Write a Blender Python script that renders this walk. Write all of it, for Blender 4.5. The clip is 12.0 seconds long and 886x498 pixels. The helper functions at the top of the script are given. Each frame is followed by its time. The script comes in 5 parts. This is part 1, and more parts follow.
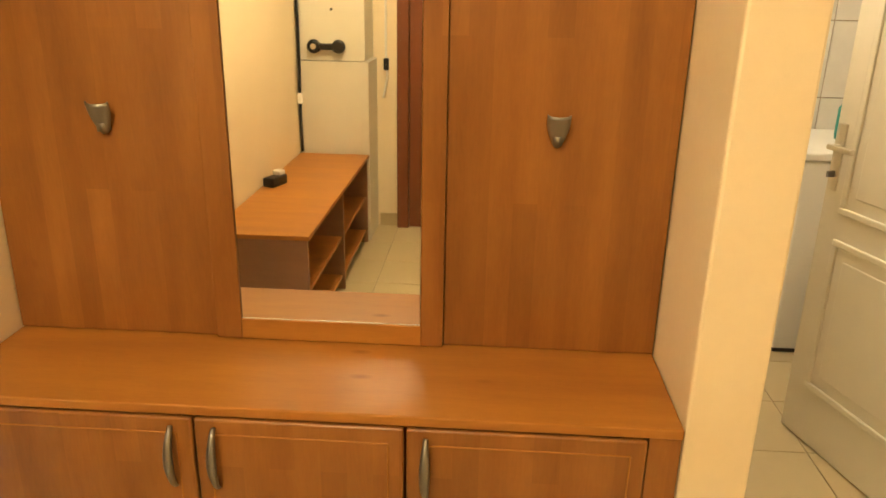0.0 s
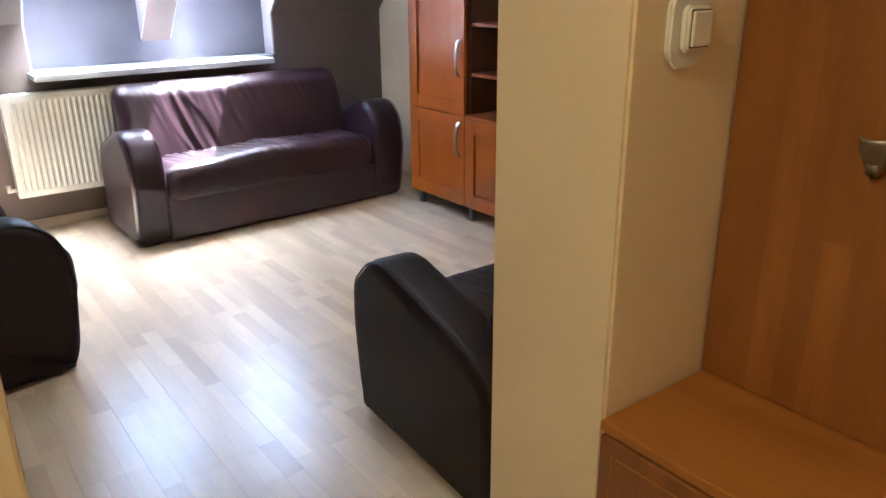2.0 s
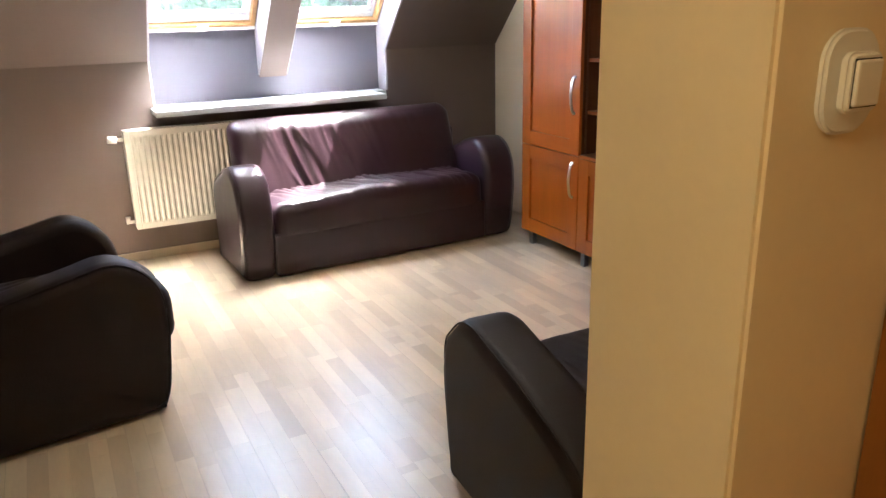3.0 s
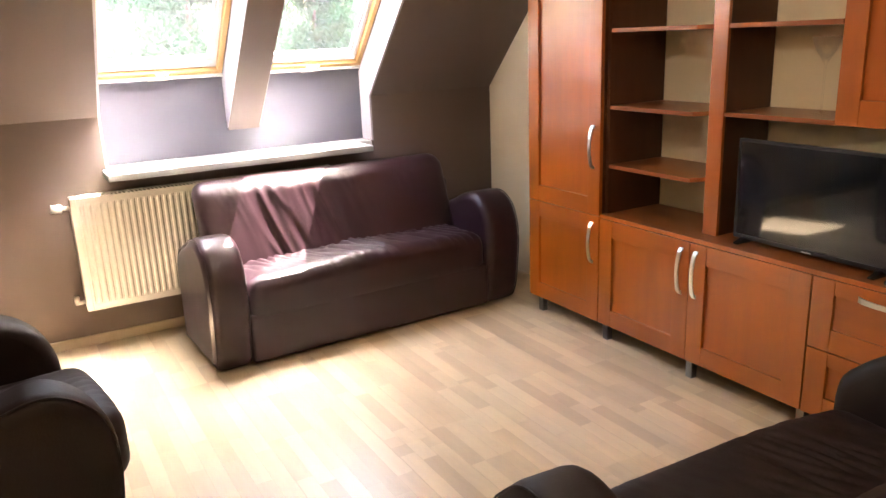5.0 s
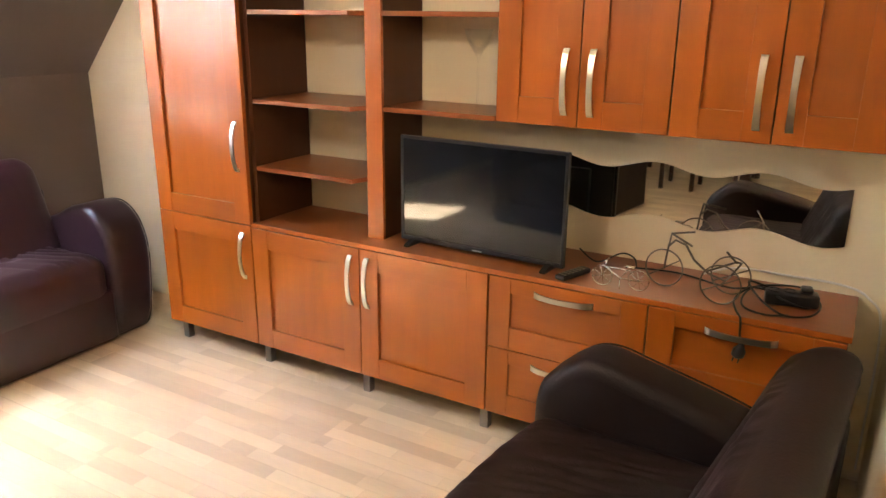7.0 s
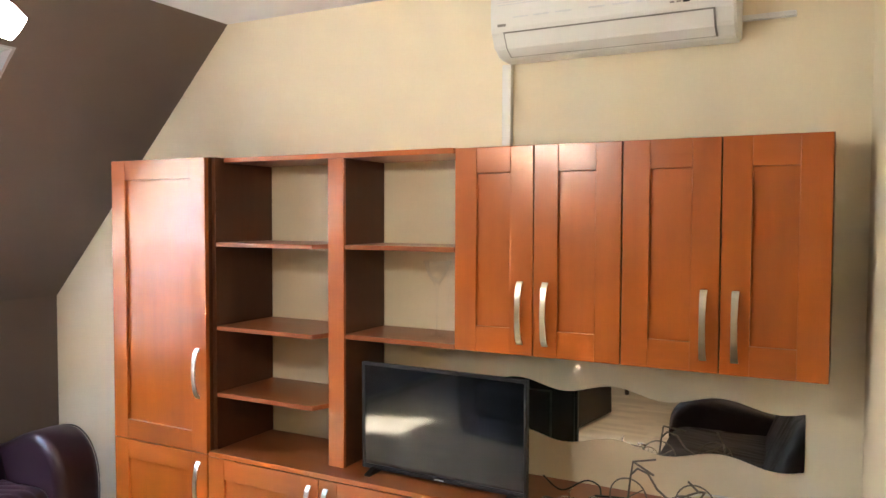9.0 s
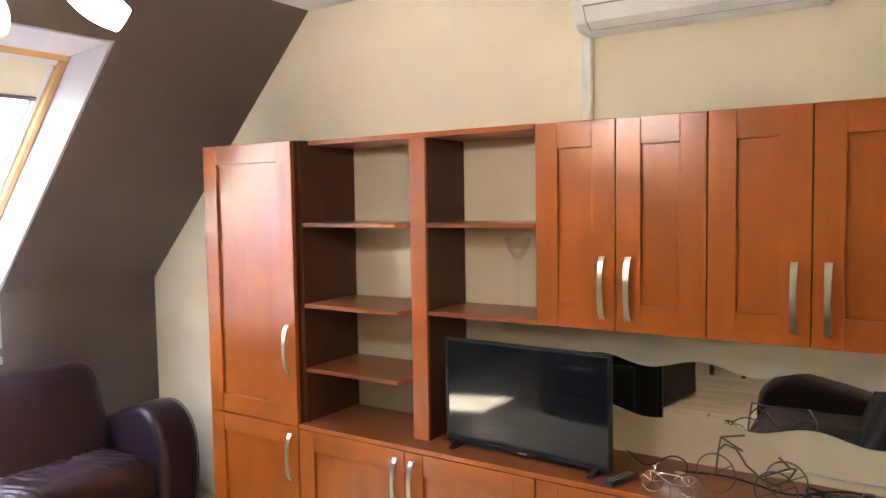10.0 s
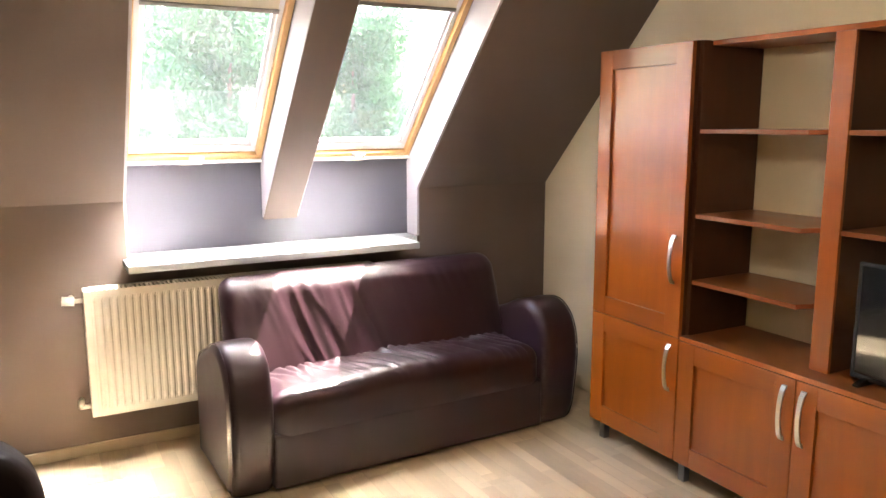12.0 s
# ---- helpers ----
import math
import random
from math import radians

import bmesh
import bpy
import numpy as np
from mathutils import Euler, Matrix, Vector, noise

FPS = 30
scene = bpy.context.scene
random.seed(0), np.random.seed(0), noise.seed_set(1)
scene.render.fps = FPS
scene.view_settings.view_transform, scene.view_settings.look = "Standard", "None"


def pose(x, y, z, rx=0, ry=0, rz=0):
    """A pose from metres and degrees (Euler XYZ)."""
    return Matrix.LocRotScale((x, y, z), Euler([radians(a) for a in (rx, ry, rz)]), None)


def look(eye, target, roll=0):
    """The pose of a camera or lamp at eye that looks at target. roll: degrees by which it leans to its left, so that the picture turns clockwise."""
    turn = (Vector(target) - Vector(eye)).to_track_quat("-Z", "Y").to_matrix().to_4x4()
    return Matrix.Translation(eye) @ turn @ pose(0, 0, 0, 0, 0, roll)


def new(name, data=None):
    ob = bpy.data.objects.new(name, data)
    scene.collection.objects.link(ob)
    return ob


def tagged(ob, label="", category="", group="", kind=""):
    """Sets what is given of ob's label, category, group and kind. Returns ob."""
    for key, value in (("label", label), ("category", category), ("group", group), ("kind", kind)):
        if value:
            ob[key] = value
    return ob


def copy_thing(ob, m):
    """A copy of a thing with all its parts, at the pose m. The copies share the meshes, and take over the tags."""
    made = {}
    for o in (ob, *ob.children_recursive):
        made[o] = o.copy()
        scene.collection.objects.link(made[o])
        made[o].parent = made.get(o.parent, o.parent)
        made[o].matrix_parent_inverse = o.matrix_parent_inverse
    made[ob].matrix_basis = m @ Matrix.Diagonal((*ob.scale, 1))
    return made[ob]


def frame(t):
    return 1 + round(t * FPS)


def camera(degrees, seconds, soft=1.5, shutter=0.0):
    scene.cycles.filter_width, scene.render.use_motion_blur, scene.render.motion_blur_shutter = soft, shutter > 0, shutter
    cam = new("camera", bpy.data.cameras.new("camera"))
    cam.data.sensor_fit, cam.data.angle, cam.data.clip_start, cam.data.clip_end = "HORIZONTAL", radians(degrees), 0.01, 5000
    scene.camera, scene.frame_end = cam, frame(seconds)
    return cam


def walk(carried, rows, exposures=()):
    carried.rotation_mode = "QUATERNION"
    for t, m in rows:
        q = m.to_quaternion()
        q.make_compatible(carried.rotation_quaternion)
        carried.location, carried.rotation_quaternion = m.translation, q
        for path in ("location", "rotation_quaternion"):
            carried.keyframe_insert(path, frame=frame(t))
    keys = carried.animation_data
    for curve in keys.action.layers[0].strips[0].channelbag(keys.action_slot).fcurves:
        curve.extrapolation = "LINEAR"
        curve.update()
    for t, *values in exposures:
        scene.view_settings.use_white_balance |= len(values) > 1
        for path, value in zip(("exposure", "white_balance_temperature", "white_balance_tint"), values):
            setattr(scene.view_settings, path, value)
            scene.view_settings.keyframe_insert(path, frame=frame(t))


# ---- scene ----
# ---- camera and walk ----
cam = camera(61.0, 12.0)
PATH = [
    (0, (0.716, 0.044, 1.449), (0.608, 1.926, 0.783), 1.1),
    (0.5, (0.696, 0.149, 1.449), (0.163, 1.949, 0.758), 1.9),
    (1, (0.635, 0.22, 1.444), (-0.296, 1.835, 0.721), 2.1),
    (1.5, (0.531, 0.241, 1.451), (-0.723, 1.626, 0.734), 0.7),
    (2, (0.453, 0.308, 1.45), (-1.051, 1.43, 0.759), -0.5),
    (2.5, (0.391, 0.421, 1.454), (-1.273, 1.316, 0.799), -0.9),
    (4.5, (-0.138, 0.555, 1.5), (-1.839, 1.46, 0.965), -1.8),
    (5, (-0.316, 0.624, 1.518), (-1.985, 1.584, 0.975), -2.3),
    (5.5, (-0.519, 0.684, 1.527), (-1.992, 1.901, 0.936), -1.3),
    (6, (-0.644, 0.777, 1.496), (-1.918, 2.162, 0.817), 0.5),
    (6.5, (-0.713, 0.823, 1.494), (-1.819, 2.338, 0.8), 1.0),
    (7, (-0.768, 0.806, 1.518), (-1.723, 2.458, 0.92), 0.6),
    (7.5, (-0.776, 0.809, 1.554), (-1.662, 2.549, 1.121), 0.3),
    (9.5, (-0.711, 0.782, 1.636), (-1.685, 2.528, 1.588), -0.9),
    (10, (-0.722, 0.762, 1.61), (-1.829, 2.423, 1.482), -0.9),
    (10.5, (-0.718, 0.77, 1.578), (-2.014, 2.282, 1.382), -0.7),
    (11, (-0.724, 0.763, 1.584), (-2.195, 2.092, 1.319), -0.4),
    (11.5, (-0.736, 0.749, 1.547), (-2.354, 1.888, 1.255), -0.1),
    (12, (-0.774, 0.725, 1.553), (-2.512, 1.657, 1.221), -0.1),
]
walk(cam, [(t, look(eye, target, roll)) for t, eye, target, roll in PATH], exposures=[(0.0, 5.5, 5700, 10), (0.5, 5.75, 4450, 10), (1.0, 5.4, 4900, 10), (1.5, 4.85, 5000, 12), (2.0, 4.35, 5100, 12), (2.7, 4.3, 5600, 12), (4.5, 4.5, 6600, 17), (5.5, 4.55, 6900, 19), (6.5, 5.0, 6800, 18), (7.5, 5.2, 6300, 14), (9.5, 5.05, 5600, 10), (11.0, 4.75, 5900, 10), (12.0, 4.4, 6600, 13)])

# ---- light: sky and one sun through the roof windows, lamps in the rooms ----
world = bpy.data.worlds.new("world")
scene.world = world
world.use_nodes = True
wn = world.node_tree.nodes
sky = wn.new("ShaderNodeTexSky")
sky.sky_type = "NISHITA"
sky.sun_disc = False
sky.air_density = 2.0
sky.dust_density = 4.0
SUN_TO = Vector((-0.152, 0.415, 1.0)).normalized()
sky.sun_elevation = math.asin(SUN_TO.z)
sky.sun_rotation = math.atan2(SUN_TO.x, SUN_TO.y)
wn["Background"].inputs["Strength"].default_value = 0.15
world.node_tree.links.new(sky.outputs[0], wn["Background"].inputs["Color"])

sun = new("sun", bpy.data.lights.new("sun", "SUN"))
sun.data.energy, sun.data.angle, sun.data.color = 2.8, radians(0.5), (1.0, 0.95, 0.88)
sun.matrix_world = look((-10, 12, 30), Vector((-10, 12, 30)) - SUN_TO)


def point_lamp(name, place, power, color, size):
    ob = new(name, bpy.data.lights.new(name, "POINT"))
    ob.data.energy, ob.data.color, ob.data.shadow_soft_size = power, color, size
    ob.location = place
    return ob


HALL_LAMP = (0.22, -0.35, 2.40)
WARM = (1.0, 0.72, 0.33)
point_lamp("hall_bulb", (HALL_LAMP[0], HALL_LAMP[1], HALL_LAMP[2] - 0.12), 1.55, WARM, 0.17)
point_lamp("bathroom_bulb", (1.48, 2.45, 2.2), 0.75, (1.0, 0.80, 0.50), 0.08)


# ---- materials ----
def rgb(c):
    return (*c, 1.0)


def mat(name, col, rough=0.5, metal=0.0, var=0.12, scale=3.0, stretch=(1, 1, 1), fine=60.0, bump=0.05, rvar=0.1, coat=0.0, per_object=0.0, spec=0.5, dark=None):
    """A painted, wooden, leather or metal surface: broad stains and fine grain in colour, gloss and relief."""
    m = bpy.data.materials.new(name)
    m.use_nodes = True
    nt = m.node_tree
    bsdf = nt.nodes["Principled BSDF"]
    tc, mp = nt.nodes.new("ShaderNodeTexCoord"), nt.nodes.new("ShaderNodeMapping")
    mp.inputs["Scale"].default_value = stretch
    nt.links.new(tc.outputs["Object"], mp.inputs["Vector"])
    src = mp.outputs["Vector"]
    info = nt.nodes.new("ShaderNodeObjectInfo")
    if per_object:
        add = nt.nodes.new("ShaderNodeVectorMath")
        add.operation = "MULTIPLY_ADD"
        nt.links.new(info.outputs["Random"], add.inputs[0])
        add.inputs[1].default_value = (37.0, 11.0, 23.0)
        nt.links.new(src, add.inputs[2])
        src = add.outputs[0]
    big, small = nt.nodes.new("ShaderNodeTexNoise"), nt.nodes.new("ShaderNodeTexNoise")
    big.inputs["Scale"].default_value, big.inputs["Detail"].default_value = scale, 4
    small.inputs["Scale"].default_value, small.inputs["Detail"].default_value = fine, 5
    for n in (big, small):
        nt.links.new(src, n.inputs["Vector"])
    mixf = nt.nodes.new("ShaderNodeMath")
    mixf.operation = "MULTIPLY_ADD"
    nt.links.new(small.outputs["Fac"], mixf.inputs[0])
    mixf.inputs[1].default_value = 0.4
    half = nt.nodes.new("ShaderNodeMath")
    half.operation = "MULTIPLY_ADD"
    nt.links.new(big.outputs["Fac"], half.inputs[0])
    half.inputs[1].default_value, half.inputs[2].default_value = 1.5, -0.45
    nt.links.new(half.outputs[0], mixf.inputs[2])
    ramp = nt.nodes.new("ShaderNodeMix")
    ramp.data_type = "RGBA"
    lo = dark or tuple(c * (1 - 2 * var) for c in col)
    ramp.inputs["A"].default_value = rgb(lo)
    ramp.inputs["B"].default_value = rgb(tuple(min(1, c * (1 + var)) for c in col))
    nt.links.new(mixf.outputs[0], ramp.inputs["Factor"])
    out = ramp.outputs["Result"]
    if per_object:
        hsv = nt.nodes.new("ShaderNodeHueSaturation")
        val = nt.nodes.new("ShaderNodeMath")
        val.operation = "MULTIPLY_ADD"
        nt.links.new(info.outputs["Random"], val.inputs[0])
        val.inputs[1].default_value, val.inputs[2].default_value = per_object, 1 - per_object / 2
        nt.links.new(val.outputs[0], hsv.inputs["Value"])
        nt.links.new(out, hsv.inputs["Color"])
        out = hsv.outputs[0]
    nt.links.new(out, bsdf.inputs["Base Color"])
    rg = nt.nodes.new("ShaderNodeMath")
    rg.operation = "MULTIPLY_ADD"
    nt.links.new(big.outputs["Fac"], rg.inputs[0])
    rg.inputs[1].default_value, rg.inputs[2].default_value = rvar, rough - rvar / 2
    nt.links.new(rg.outputs[0], bsdf.inputs["Roughness"])
    bsdf.inputs["Metallic"].default_value = metal
    bsdf.inputs["Specular IOR Level"].default_value = spec
    if coat:
        bsdf.inputs["Coat Weight"].default_value, bsdf.inputs["Coat Roughness"].default_value = coat, 0.20
    if bump:
        bp = nt.nodes.new("ShaderNodeBump")
        bp.inputs["Strength"].default_value, bp.inputs["Distance"].default_value = bump, 0.004
        nt.links.new(small.outputs["Fac"], bp.inputs["Height"])
        nt.links.new(bp.outputs[0], bsdf.inputs["Normal"])
    return m


def glow(name, col, strength):
    m = bpy.data.materials.new(name)
    m.use_nodes = True
    b = m.node_tree.nodes["Principled BSDF"]
    b.inputs["Base Color"].default_value = rgb(col)
    b.inputs["Emission Color"].default_value = rgb(col)
    b.inputs["Emission Strength"].default_value = strength
    return m


def glass(name, tint=(1, 1, 1), rough=0.0):
    m = bpy.data.materials.new(name)
    m.use_nodes = True
    b = m.node_tree.nodes["Principled BSDF"]
    b.inputs["Base Color"].default_value = rgb(tint)
    b.inputs["Transmission Weight"].default_value = 1.0
    b.inputs["Roughness"].default_value = rough
    b.inputs["IOR"].default_value = 1.45
    return m


def mirror_mat(name, tint):
    m = bpy.data.materials.new(name)
    m.use_nodes = True
    b = m.node_tree.nodes["Principled BSDF"]
    b.inputs["Base Color"].default_value = rgb(tint)
    b.inputs["Metallic"].default_value = 1.0
    b.inputs["Roughness"].default_value = 0.015
    return m


def laminate():
    """Three-strip laminate board: short strips of differing tone, long grain."""
    m = mat("laminate", (0.80, 0.665, 0.475), rough=0.29, var=0.09, scale=2.0, stretch=(1.0, 5.0, 1.0), fine=22, bump=0.02, rvar=0.03, per_object=0.08, spec=0.65)
    nt = m.node_tree
    bsdf = nt.nodes["Principled BSDF"]
    old = bsdf.inputs["Base Color"].links[0].from_socket
    tc, info = nt.nodes.new("ShaderNodeTexCoord"), nt.nodes.new("ShaderNodeObjectInfo")
    sh = nt.nodes.new("ShaderNodeVectorMath")
    sh.operation = "MULTIPLY_ADD"
    sh.inputs[1].default_value = (7.3, 0.0, 0.0)
    nt.links.new(info.outputs["Random"], sh.inputs[0])
    nt.links.new(tc.outputs["Object"], sh.inputs[2])
    br = nt.nodes.new("ShaderNodeTexBrick")
    br.inputs["Scale"].default_value = 1.0
    br.inputs["Mortar Size"].default_value = 0.0006
    br.inputs["Brick Width"].default_value = 0.37
    br.inputs["Row Height"].default_value = 0.0637
    br.offset, br.squash = 0.37, 1.3
    br.inputs["Color1"].default_value = (0.86, 0.82, 0.77, 1)
    br.inputs["Color2"].default_value = (1.09, 1.09, 1.08, 1)
    br.inputs["Mortar"].default_value = (0.80, 0.75, 0.68, 1)
    nt.links.new(sh.outputs[0], br.inputs["Vector"])
    mul = nt.nodes.new("ShaderNodeMix")
    mul.data_type, mul.blend_type = "RGBA", "MULTIPLY"
    mul.inputs["Factor"].default_value = 1.0
    nt.links.new(old, mul.inputs["A"])
    nt.links.new(br.outputs["Color"], mul.inputs["B"])
    nt.links.new(mul.outputs["Result"], bsdf.inputs["Base Color"])
    return m


M_MAUVE = mat("mauve_paint", (0.160, 0.117, 0.096), 0.75, var=0.05, scale=1.5, fine=90, bump=0.08)
# Daylight's lilac cast put into the recess paint, darkened against sun bounce.
M_RECESS = mat("recess_paint_daylit", (0.132, 0.126, 0.148), 0.7, var=0.04, scale=2, fine=90, bump=0.06)
# Daylit paleness of the reveals is part of this colour.
M_LINING = mat("lining_paint_daylit", (0.46, 0.43, 0.45), 0.6, var=0.04, scale=2, fine=90, bump=0.05)
M_BEIGE = mat("beige_paint", (0.87, 0.77, 0.57), 0.75, var=0.04, scale=1.2, fine=80, bump=0.08)
M_CREAM = mat("cream_paint", (0.86, 0.73, 0.51), 0.7, var=0.04, scale=1.6, fine=70, bump=0.10)
M_CEIL = mat("ceiling_paint", (0.88, 0.88, 0.88), 0.8, var=0.02, scale=1.0, fine=90, bump=0.05)
M_ENAMEL = mat("cream_enamel", (0.66, 0.63, 0.54), 0.35, var=0.03, scale=4, fine=120, bump=0.0)
M_CHERRY = mat("cherry_front", (0.41, 0.098, 0.007), 0.30, var=0.10, scale=2.0, stretch=(9, 9, 1), fine=30, bump=0.012, rvar=0.08, coat=0.45, per_object=0.10, spec=0.65)
M_CHERRY_H = mat("cherry_rail", (0.41, 0.098, 0.007), 0.30, var=0.10, scale=2.0, stretch=(1, 9, 9), fine=30, bump=0.012, rvar=0.08, coat=0.45, per_object=0.10, spec=0.65)
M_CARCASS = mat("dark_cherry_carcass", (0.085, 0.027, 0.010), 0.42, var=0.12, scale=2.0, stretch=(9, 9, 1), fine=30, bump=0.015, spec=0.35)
M_SHELF = mat("cherry_shelf_board", (0.30, 0.086, 0.022), 0.32, var=0.12, scale=2.0, stretch=(1, 9, 9), fine=30, bump=0.015, coat=0.25)
# White board, darkened to hold down sun bounced onto the recess wall.
M_SILL = mat("white_board_dimmed", (0.46, 0.48, 0.49), 0.4, var=0.03, scale=4, fine=90, bump=0.02)
M_STEEL = mat("brushed_nickel", (0.72, 0.69, 0.62), 0.30, metal=1.0, var=0.05, scale=20, fine=200, bump=0.01)
M_GREYMETAL = mat("dull_grey_metal", (0.30, 0.29, 0.27), 0.4, metal=0.9, var=0.06, scale=20, fine=200, bump=0.01)
M_LEATHER = mat("burgundy_leather", (0.027, 0.0074, 0.0120), 0.35, var=0.2, scale=5, fine=140, bump=0.10, rvar=0.14, spec=0.65)
# Bluish tinted sheen put in to stand for skylight on the seat.
sheened = M_LEATHER.node_tree.nodes["Principled BSDF"]
sheened.inputs["Sheen Weight"].default_value, sheened.inputs["Sheen Roughness"].default_value = 0.05, 0.45
sheened.inputs["Sheen Tint"].default_value = (0.80, 0.84, 1.0, 1)
# Armchair's backlit darkness is put into this brown leather; second sofa shares it.
M_LEATHER_SHADED = mat("brown_leather_shaded", (0.015, 0.0062, 0.0050), 0.54, var=0.2, scale=5, fine=140, bump=0.2, rvar=0.16, spec=0.32)
M_BLACK = mat("black_plastic", (0.012, 0.012, 0.013), 0.35, var=0.1, scale=8, fine=150, bump=0.02)
M_SCREEN = mat("screen_glass", (0.006, 0.007, 0.009), 0.05, var=0.02, scale=3, fine=50, bump=0.0, rvar=0.02, spec=0.6)
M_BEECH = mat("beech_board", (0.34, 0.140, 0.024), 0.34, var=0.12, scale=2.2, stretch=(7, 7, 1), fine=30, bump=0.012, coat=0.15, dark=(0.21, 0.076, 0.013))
# Same beech, paler: light falling on the flat tops is in the tone.
M_BEECH_H_LIT = mat("beech_board_flat_lit", (0.43, 0.190, 0.027), 0.42, var=0.09, scale=2.2, stretch=(1, 7, 7), fine=30, bump=0.012, spec=0.3, dark=(0.32, 0.122, 0.020))
# Same beech, duller: shade on the bench sides is in the tone.
M_BEECH_SHADED = mat("beech_side_shaded", (0.30, 0.16, 0.085), 0.45, var=0.09, scale=2.2, stretch=(1, 7, 7), fine=30, bump=0.012)
M_BROWN = mat("brown_door_veneer", (0.19, 0.060, 0.020), 0.4, var=0.12, scale=2.2, stretch=(9, 9, 1), fine=30, bump=0.02)
M_PINE = mat("pine_frame", (0.60, 0.36, 0.14), 0.38, var=0.10, scale=2.0, stretch=(8, 1, 8), fine=30, bump=0.02)
M_PINE_V = mat("pine_stile", (0.60, 0.36, 0.14), 0.38, var=0.10, scale=2.0, stretch=(1, 8, 1), fine=30, bump=0.02)
M_GASKET = mat("grey_sash", (0.72, 0.73, 0.74), 0.45, var=0.03, scale=6, fine=90, bump=0.0)
M_BLIND = mat("cream_blind_cloth", (0.74, 0.69, 0.52), 0.85, var=0.04, scale=4, fine=260, bump=0.1)
M_TILE = mat("beige_floor_tile", (0.54, 0.45, 0.27), 0.34, var=0.02, scale=5, fine=40, bump=0.01, per_object=0.06)
M_GROUT = mat("grout", (0.33, 0.28, 0.21), 0.9, var=0.1, scale=12, fine=90, bump=0.2)
M_WALLTILE = mat("pale_grey_wall_tile", (0.62, 0.61, 0.58), 0.2, var=0.06, scale=4, fine=40, bump=0.0, per_object=0.05)
M_PLASTIC = mat("white_plastic", (0.82, 0.81, 0.78), 0.35, var=0.02, scale=6, fine=90, bump=0.0)
M_TEAL = mat("teal_plastic", (0.03, 0.30, 0.28), 0.4, var=0.05, scale=6, fine=90, bump=0.0)
M_WIRE = mat("dark_steel_wire", (0.22, 0.20, 0.17), 0.35, metal=1.0, var=0.1, scale=30, fine=200, bump=0.0)
M_SILVER = mat("silver_wire", (0.80, 0.78, 0.74), 0.25, metal=1.0, var=0.05, scale=30, fine=200, bump=0.0)
M_DARKWOOD = mat("dark_dining_wood", (0.055, 0.028, 0.018), 0.4, var=0.12, scale=3, fine=40, bump=0.02)
M_MIRROR = mirror_mat("mirror_silver", (0.90, 0.90, 0.86))
M_PANE = glass("window_glass")
nt = M_PANE.node_tree
veil, mix_veil = nt.nodes.new("ShaderNodeBsdfTranslucent"), nt.nodes.new("ShaderNodeMixShader")   # pale haze over the outdoor view, mixed into the pane shader
veil.inputs["Color"].default_value = (0.86, 0.93, 0.93, 1)
mix_veil.inputs["Fac"].default_value = 0.008
nt.links.new(nt.nodes["Principled BSDF"].outputs[0], mix_veil.inputs[1])
nt.links.new(veil.outputs[0], mix_veil.inputs[2])
nt.links.new(mix_veil.outputs[0], nt.nodes["Material Output"].inputs["Surface"])
M_GOBLET = glass("clear_glass")
M_GOBLET.node_tree.nodes["Principled BSDF"].inputs["Alpha"].default_value = 0.14
M_SHADE = glow("lit_frosted_shade", (1.0, 0.86, 0.64), 4.8)
M_FROST = mat("cream_frosted_glass", (0.72, 0.66, 0.48), 0.4, var=0.04, scale=6, fine=90, bump=0.0)
M_TEALGLASS = mat("pale_teal_glass", (0.36, 0.50, 0.47), 0.2, var=0.04, scale=6, fine=90, bump=0.0)
M_LEAF = mat("leaf", (0.034, 0.105, 0.045), 0.5, var=0.35, scale=0.7, fine=6, bump=0.0)
nt = M_LEAF.node_tree
trans, mixs = nt.nodes.new("ShaderNodeBsdfTranslucent"), nt.nodes.new("ShaderNodeMixShader")
trans.inputs["Color"].default_value = (0.05, 0.14, 0.06, 1)
nt.links.new(nt.nodes["Principled BSDF"].outputs[0], mixs.inputs[1])
nt.links.new(trans.outputs[0], mixs.inputs[2])
nt.links.new(mixs.outputs[0], nt.nodes["Material Output"].inputs["Surface"])
M_BARK = mat("bark", (0.10, 0.075, 0.055), 0.9, var=0.2, scale=4, fine=30, bump=0.3)
M_GRASS = mat("grass_ground", (0.10, 0.15, 0.05), 0.9, var=0.25, scale=0.2, fine=8, bump=0.1)


